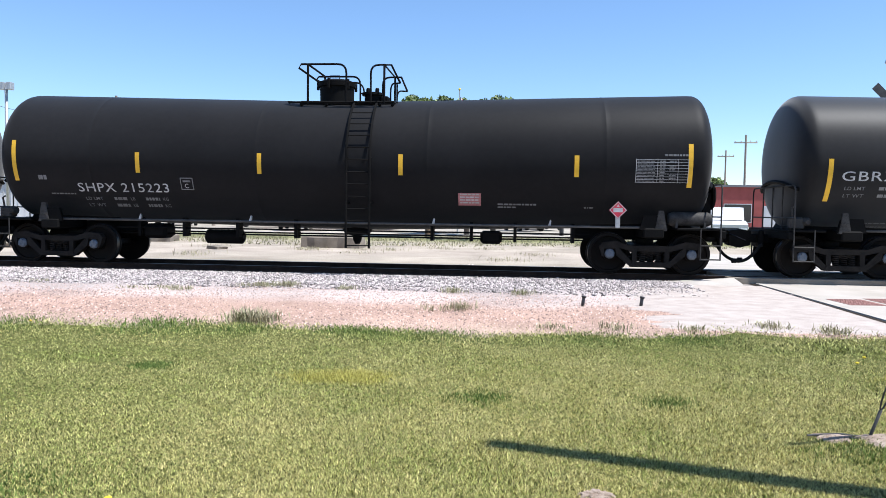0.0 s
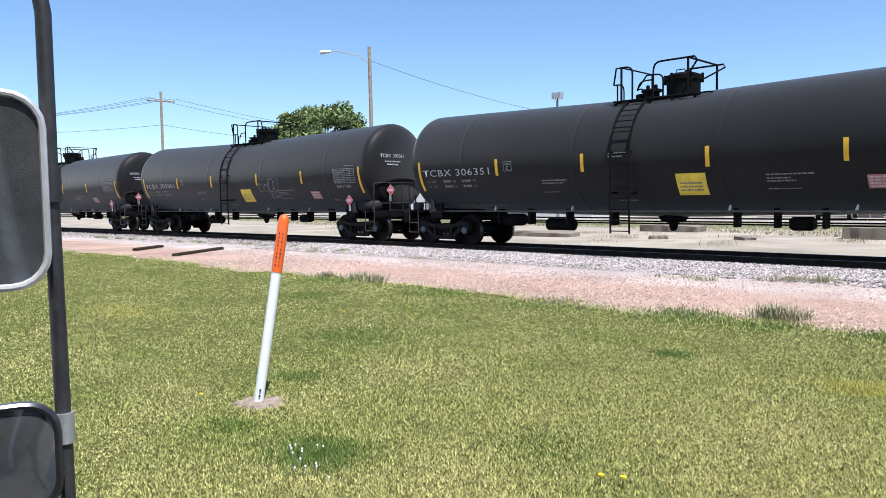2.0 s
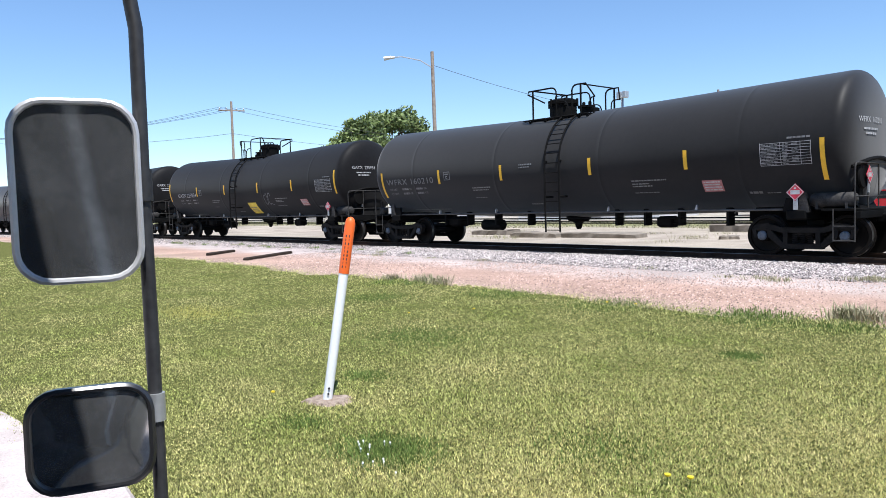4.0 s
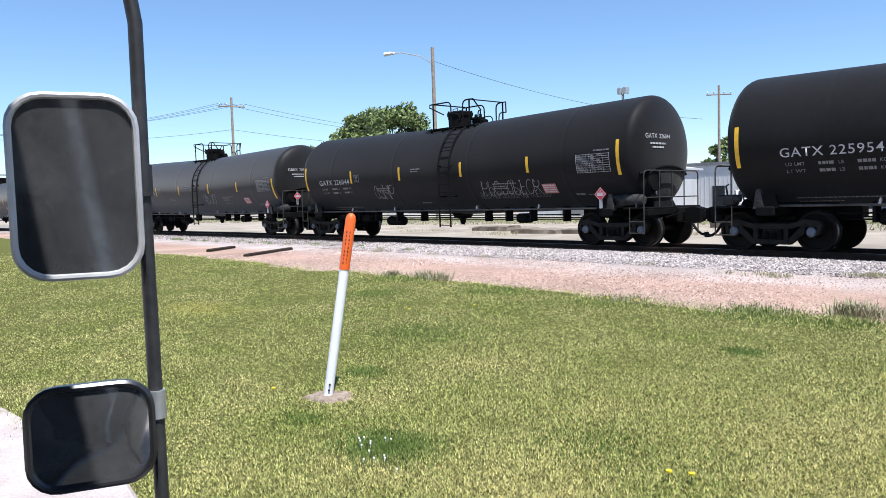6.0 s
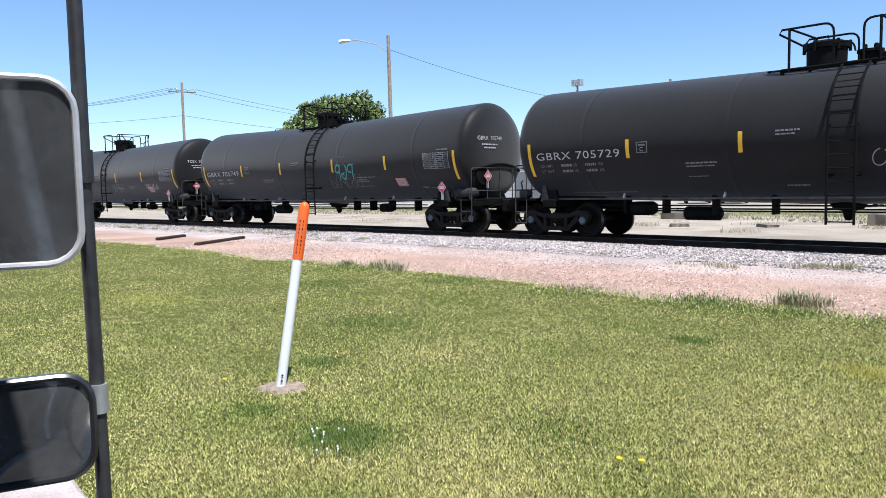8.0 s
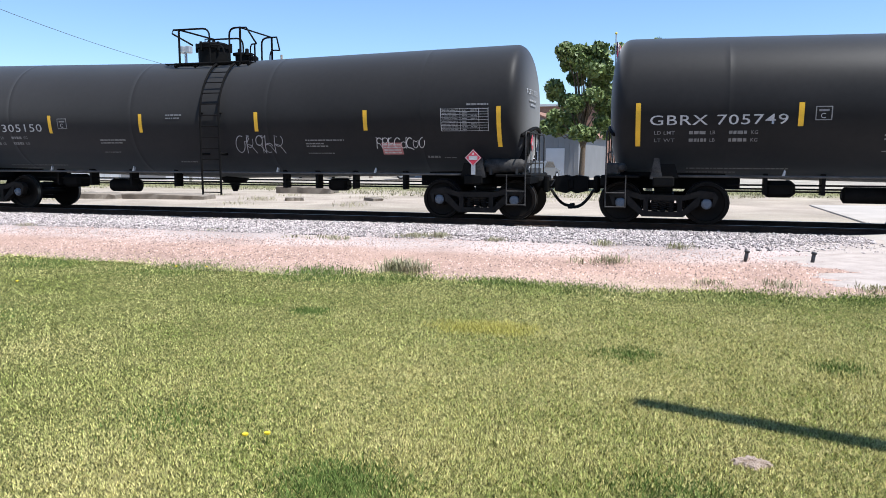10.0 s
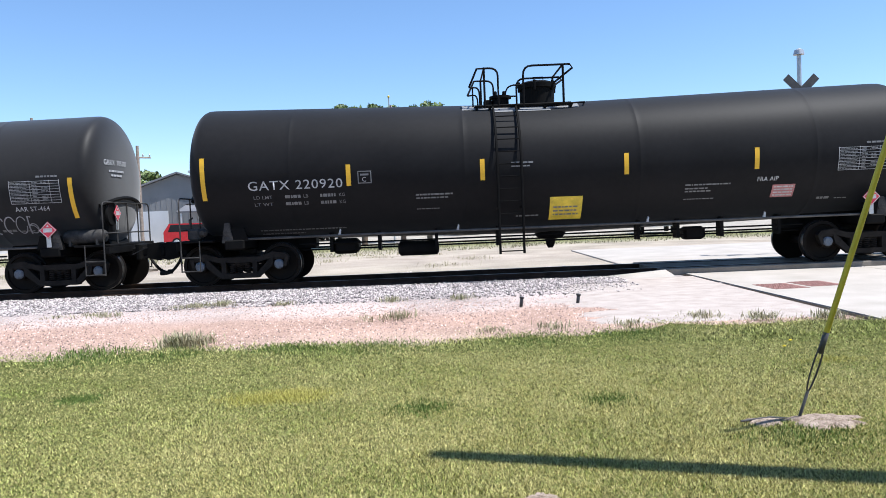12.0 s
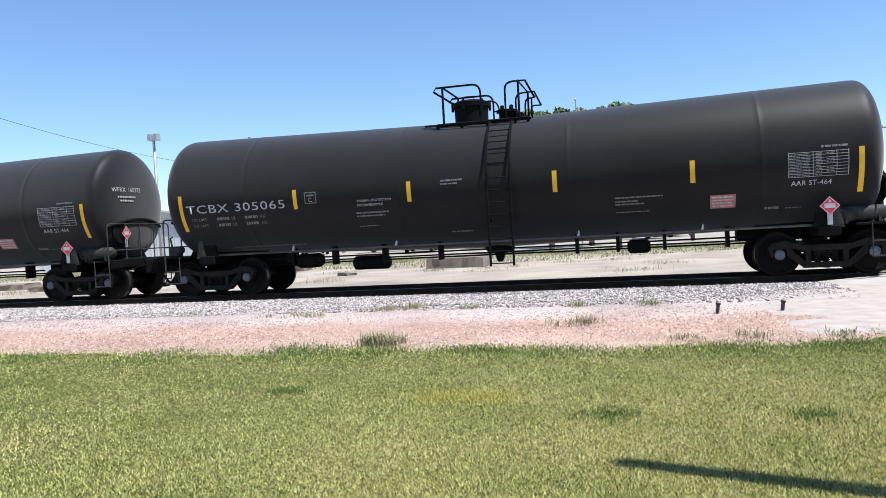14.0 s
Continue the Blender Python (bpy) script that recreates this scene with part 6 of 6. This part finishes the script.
def grain_bin(az, dist, r, h):
    x, y = at(az, dist)
    t = thing("grain_bin", "round grey corrugated metal bin with a cone roof", "bin", m=pose(x, y, -0.04))
    prof = [(0, r)]
    for k in range(24):
        prof += [(h * (k + 0.3) / 24, r + 0.025), (h * (k + 0.8) / 24, r - 0.01)]
    part("wall", Build().lathe(prof + [(h, r)], (0, 0, 0), "z", 28), WALLG, t)
    part("roof", Build().lathe([(h - 0.03, r + 0.12), (h + 0.02, r + 0.1), (h + r * 0.42, 0.3), (h + r * 0.42 + 0.12, 0.3), (h + r * 0.42 + 0.14, 0.01)], (0, 0, 0), "z", 14), GALV, t, "pale cone roof")
    part("door", Build().box(-0.1, 0.75, -r - 0.06, -r + 0.2, 0.3, 2.0, bev=0.02), WALLW, t)
    for k in range(6):
        a = k * 1.047 + 0.5
        part("stiffener", Build().box((r + 0.03) * math.cos(a) - 0.04, (r + 0.03) * math.cos(a) + 0.04, (r + 0.03) * math.sin(a) - 0.04, (r + 0.03) * math.sin(a) + 0.04, 0, h, bev=0.01), GALV, t)


grain_bin(-14.0, 57, 1.6, 3.6)
shed("corrugated_shed", -38.5, 60, 12, 10, 3.6, 0.9, WALLW, WALLW, "pale corrugated metal shed", 14, [(-2, 1.4, 0.05, 2.8, WALLG)])
shed("long_shed", -47, 86, 22, 12, 3.0, 1.0, WALLW, ROOFG, "long low white shed", 25, [(-6, -4.5, 1, 2, GLASSD), (2, 4, 0.05, 2.4, WALLG)])
shed("grain_shed", -78, 170, 30, 16, 6, 2, WALLW, ROOFG, "pale farm shed far down the line", 50, [(-3, 3, 0.05, 4, WALLG)])


def vehicle(az, dist, paint, label, turn=0, kind="suv", group="parked vehicles"):
    x, y = at(az, dist)
    t = thing("parked_car", label, "car", group, pose(x, y, -0.03, 0, 0, turn))
    if kind == "pickup":
        prof = [(-2.7, 0.45), (2.7, 0.45), (2.75, 0.95), (1.6, 1.15), (1.0, 1.15), (0.55, 1.85), (-0.75, 1.88), (-0.95, 1.2), (-2.7, 1.2)]
        glass = [(0.95, 1.2), (0.55, 1.75), (-0.7, 1.78), (-0.8, 1.25)]
    elif kind == "suv":
        prof = [(-2.3, 0.4), (2.3, 0.4), (2.35, 0.85), (1.3, 1.08), (0.75, 1.68), (-1.9, 1.72), (-2.3, 1.1)]
        glass = [(1.15, 1.1), (0.7, 1.6), (-1.8, 1.62), (-2.0, 1.12)]
    else:
        prof = [(-2.2, 0.35), (2.2, 0.35), (2.25, 0.75), (1.1, 0.95), (0.5, 1.42), (-0.9, 1.45), (-1.6, 1.0), (-2.2, 0.95)]
        glass = [(0.95, 0.98), (0.45, 1.36), (-0.85, 1.38), (-1.4, 1.0)]
    part("body", Build().prism(prof, -0.9, 0.9), paint, t)
    for s in (-1, 1):
        part("side_window", Build().prism(glass, s * 0.905 - 0.004, s * 0.905 + 0.004), GLASSD, t)
    part("windscreen", Build().add([(prof[3][0] + 0.02, -0.78, prof[3][1] + 0.03), (prof[3][0] + 0.02, 0.78, prof[3][1] + 0.03), (prof[4][0] + 0.03, 0.7, prof[4][1] - 0.03), (prof[4][0] + 0.03, -0.7, prof[4][1] - 0.03)], [(0, 1, 2, 3)]), GLASSD, t)
    L = prof[1][0]
    for wx in (-L * 0.62, L * 0.62):
        for s in (-1, 1):
            w = part("tyre", Build().lathe([(-0.1, 0.22), (-0.11, 0.32), (0.11, 0.32), (0.1, 0.22)], (wx, s * 0.84, 0.35), "y", 16), RUBBER, t)
            part("rim", Build().lathe([(s * 0.1, 0.2), (s * 0.12, 0.18), (s * 0.12, 0.04)], (wx, s * 0.84, 0.35), "y", 12), GALV, w)
    for s in (-1, 1):
        part("headlight", Build().box(L - 0.02, L + 0.05, s * 0.68 - 0.15, s * 0.68 + 0.15, 0.66, 0.8, bev=0.02), WHITEP, t)
    part("grille", Build().box(L - 0.02, L + 0.045, -0.45, 0.45, 0.55, 0.8, bev=0.02), BLACKP, t)
    return t


vehicle(1.0, 56, CARG, "dark grey sport utility car parked in the lot", -70, "suv")
vehicle(2.5, 60, CARW, "white pickup parked in the lot", -75, "pickup")
vehicle(3.0, 92, CARG, "grey car parked down the street", 10, "car")
vehicle(4.4, 94, CARW, "white car parked down the street", 8, "car")
vehicle(-1.2, 62, CARW, "white car parked under the trees", 80, "car")
vehicle(15.6, 44, CARW, "white pickup with a chrome grille facing the track", -100, "pickup")
vehicle(-24.6, 62, CARW, "white pickup parked by the metal building", -60, "pickup")
vehicle(-18.7, 58, CARR, "red car parked by the metal building", 20, "suv")
vehicle(-16.4, 52, CARR, "red pickup parked by the shop", -80, "pickup")
vehicle(-11.0, 55, CARW, "white car parked by the gabled building", 75, "suv")
vehicle(-9.5, 56, CARG, "grey car parked by the gabled building", 80, "car")
vehicle(-27.0, 63, CARW, "white car parked by the metal building", -60, "suv")

# broken concrete left beyond the track
def broken_block(w, dd, h, seed):
    """A low footing with chipped, uneven faces."""
    r = random.Random(seed)
    nx, vs, fs = 9, [], []
    for k in range(nx):
        x = -w / 2 + w * k / (nx - 1)
        j = lambda q: r.uniform(-q, q)
        top = h * (1 - (0.35 * r.random() if k in (0, nx - 1) else 0.12 * r.random()))
        vs += [(x + j(0.04), -dd / 2 + j(0.05), -0.08), (x + j(0.04), -dd / 2 + j(0.05), top * 0.8), (x + j(0.04), -dd / 2 + 0.08 + j(0.04), top), (x + j(0.04), dd / 2 - 0.08 + j(0.05), top + j(0.02)), (x + j(0.04), dd / 2, -0.08)]
    for k in range(nx - 1):
        fs += [(5 * k + q, 5 * k + 5 + q, 5 * k + 6 + q, 5 * k + 1 + q) for q in range(4)]
    fs += [(0, 1, 2, 3, 4), tuple(5 * (nx - 1) + q for q in (4, 3, 2, 1, 0))]
    return Build().add(vs, fs)


for k, (cx, cy, w, dd, h, a) in enumerate(((-6.9, 27.6, 2.3, 1.1, 0.52, -3), (-18.6, 23.8, 3.4, 1.0, 0.22, 8), (-21.6, 23.2, 2.2, 1.0, 0.24, 14), (-15.8, 30.0, 2.6, 1.2, 0.36, 5), (-25.5, 24.5, 2.4, 1.0, 0.25, 0),
                                           (-13.4, 24.2, 0.7, 0.5, 0.14, 30), (-10.6, 25.1, 0.5, 0.6, 0.12, 60))):
    solo("concrete_block", broken_block(w, dd, h, 60 + k), OLDCONC, "weathered broken concrete footing on the dirt", "concrete block", "broken footings", m=pose(cx, cy, -0.04, random.uniform(-2, 2), random.uniform(-2, 2), a))
for k in range(26):
    weed(random.uniform(-34, 2), random.uniform(20.5, 29), random.uniform(0.15, 0.4), 40, WEEDM, 0.5)
gx, gy = at(25.6, 27)
box = thing("utility_box", "grey metal utility box on a short post", "utility box", m=pose(gx, gy, -0.03))
part("post", Build().tube([(0, 0, -0.1), (0, 0, 0.7)], 0.05, 8), GALV, box)
part("cabinet", Build().box(-0.25, 0.25, -0.12, 0.12, 0.35, 1.0, bev=0.02), GALV, box)


def field_strip():
    n = 26000
    x = rng.uniform(-90, 40, n)
    y = rng.uniform(30, 40, n) + 2 * np.sin(x * 0.2)
    blades("field_grass", x, y, rng.uniform(0.05, 0.14, n), 0.05, WEEDM, "rough grass verge beyond the dirt lot", 0.6)


field_strip()


# ---- motion ----
SPEED = 15.68
SURGE = [(0, 0.22), (0.5, 0.18), (1, 0.2), (1.5, -0.3), (2, -0.3), (2.5, 0.2), (3, 0.21), (3.5, -0.35), (4, -0.34), (5.2, -0.15), (6.5, 0.07), (7, 0.04), (7.5, 0.53), (8, 0.49), (8.5, -0.06), (9, -0.06), (11.5, -0.26), (12, 0.24), (12.5, 0.21), (13, -0.29), (13.5, -0.32), (14, -0.35), (15, -0.35)]


def run(t):
    """Metres that the train has gone at t seconds, with the slight surge of the slack between the cars."""
    for (t0, a), (t1, b) in zip(SURGE, SURGE[1:]):
        if t <= t1:
            return SPEED * t + a + (b - a) * (t - t0) / (t1 - t0)


def motions():
    times = [k / FPS for k in range(14 * FPS + 1)]
    spin = [(t, pose(0, 0, 0.457, 0, math.degrees(run(t) / 0.457) % 360, 0)) for t in times]
    for i, t in CARS.items():
        rows = []
        for s in [k * 0.5 for k in range(29)]:
            x = START[i] + run(s)
            rows.append((s, pose(x, track_y(x), ZR, 0, 0, track_turn(x))))
        walk(t, rows)
    for w, x, i in WHEELS:
        shift = Matrix.Translation((x, 0, 0))
        walk(w, [(t, shift @ m) for t, m in spin])


motions()
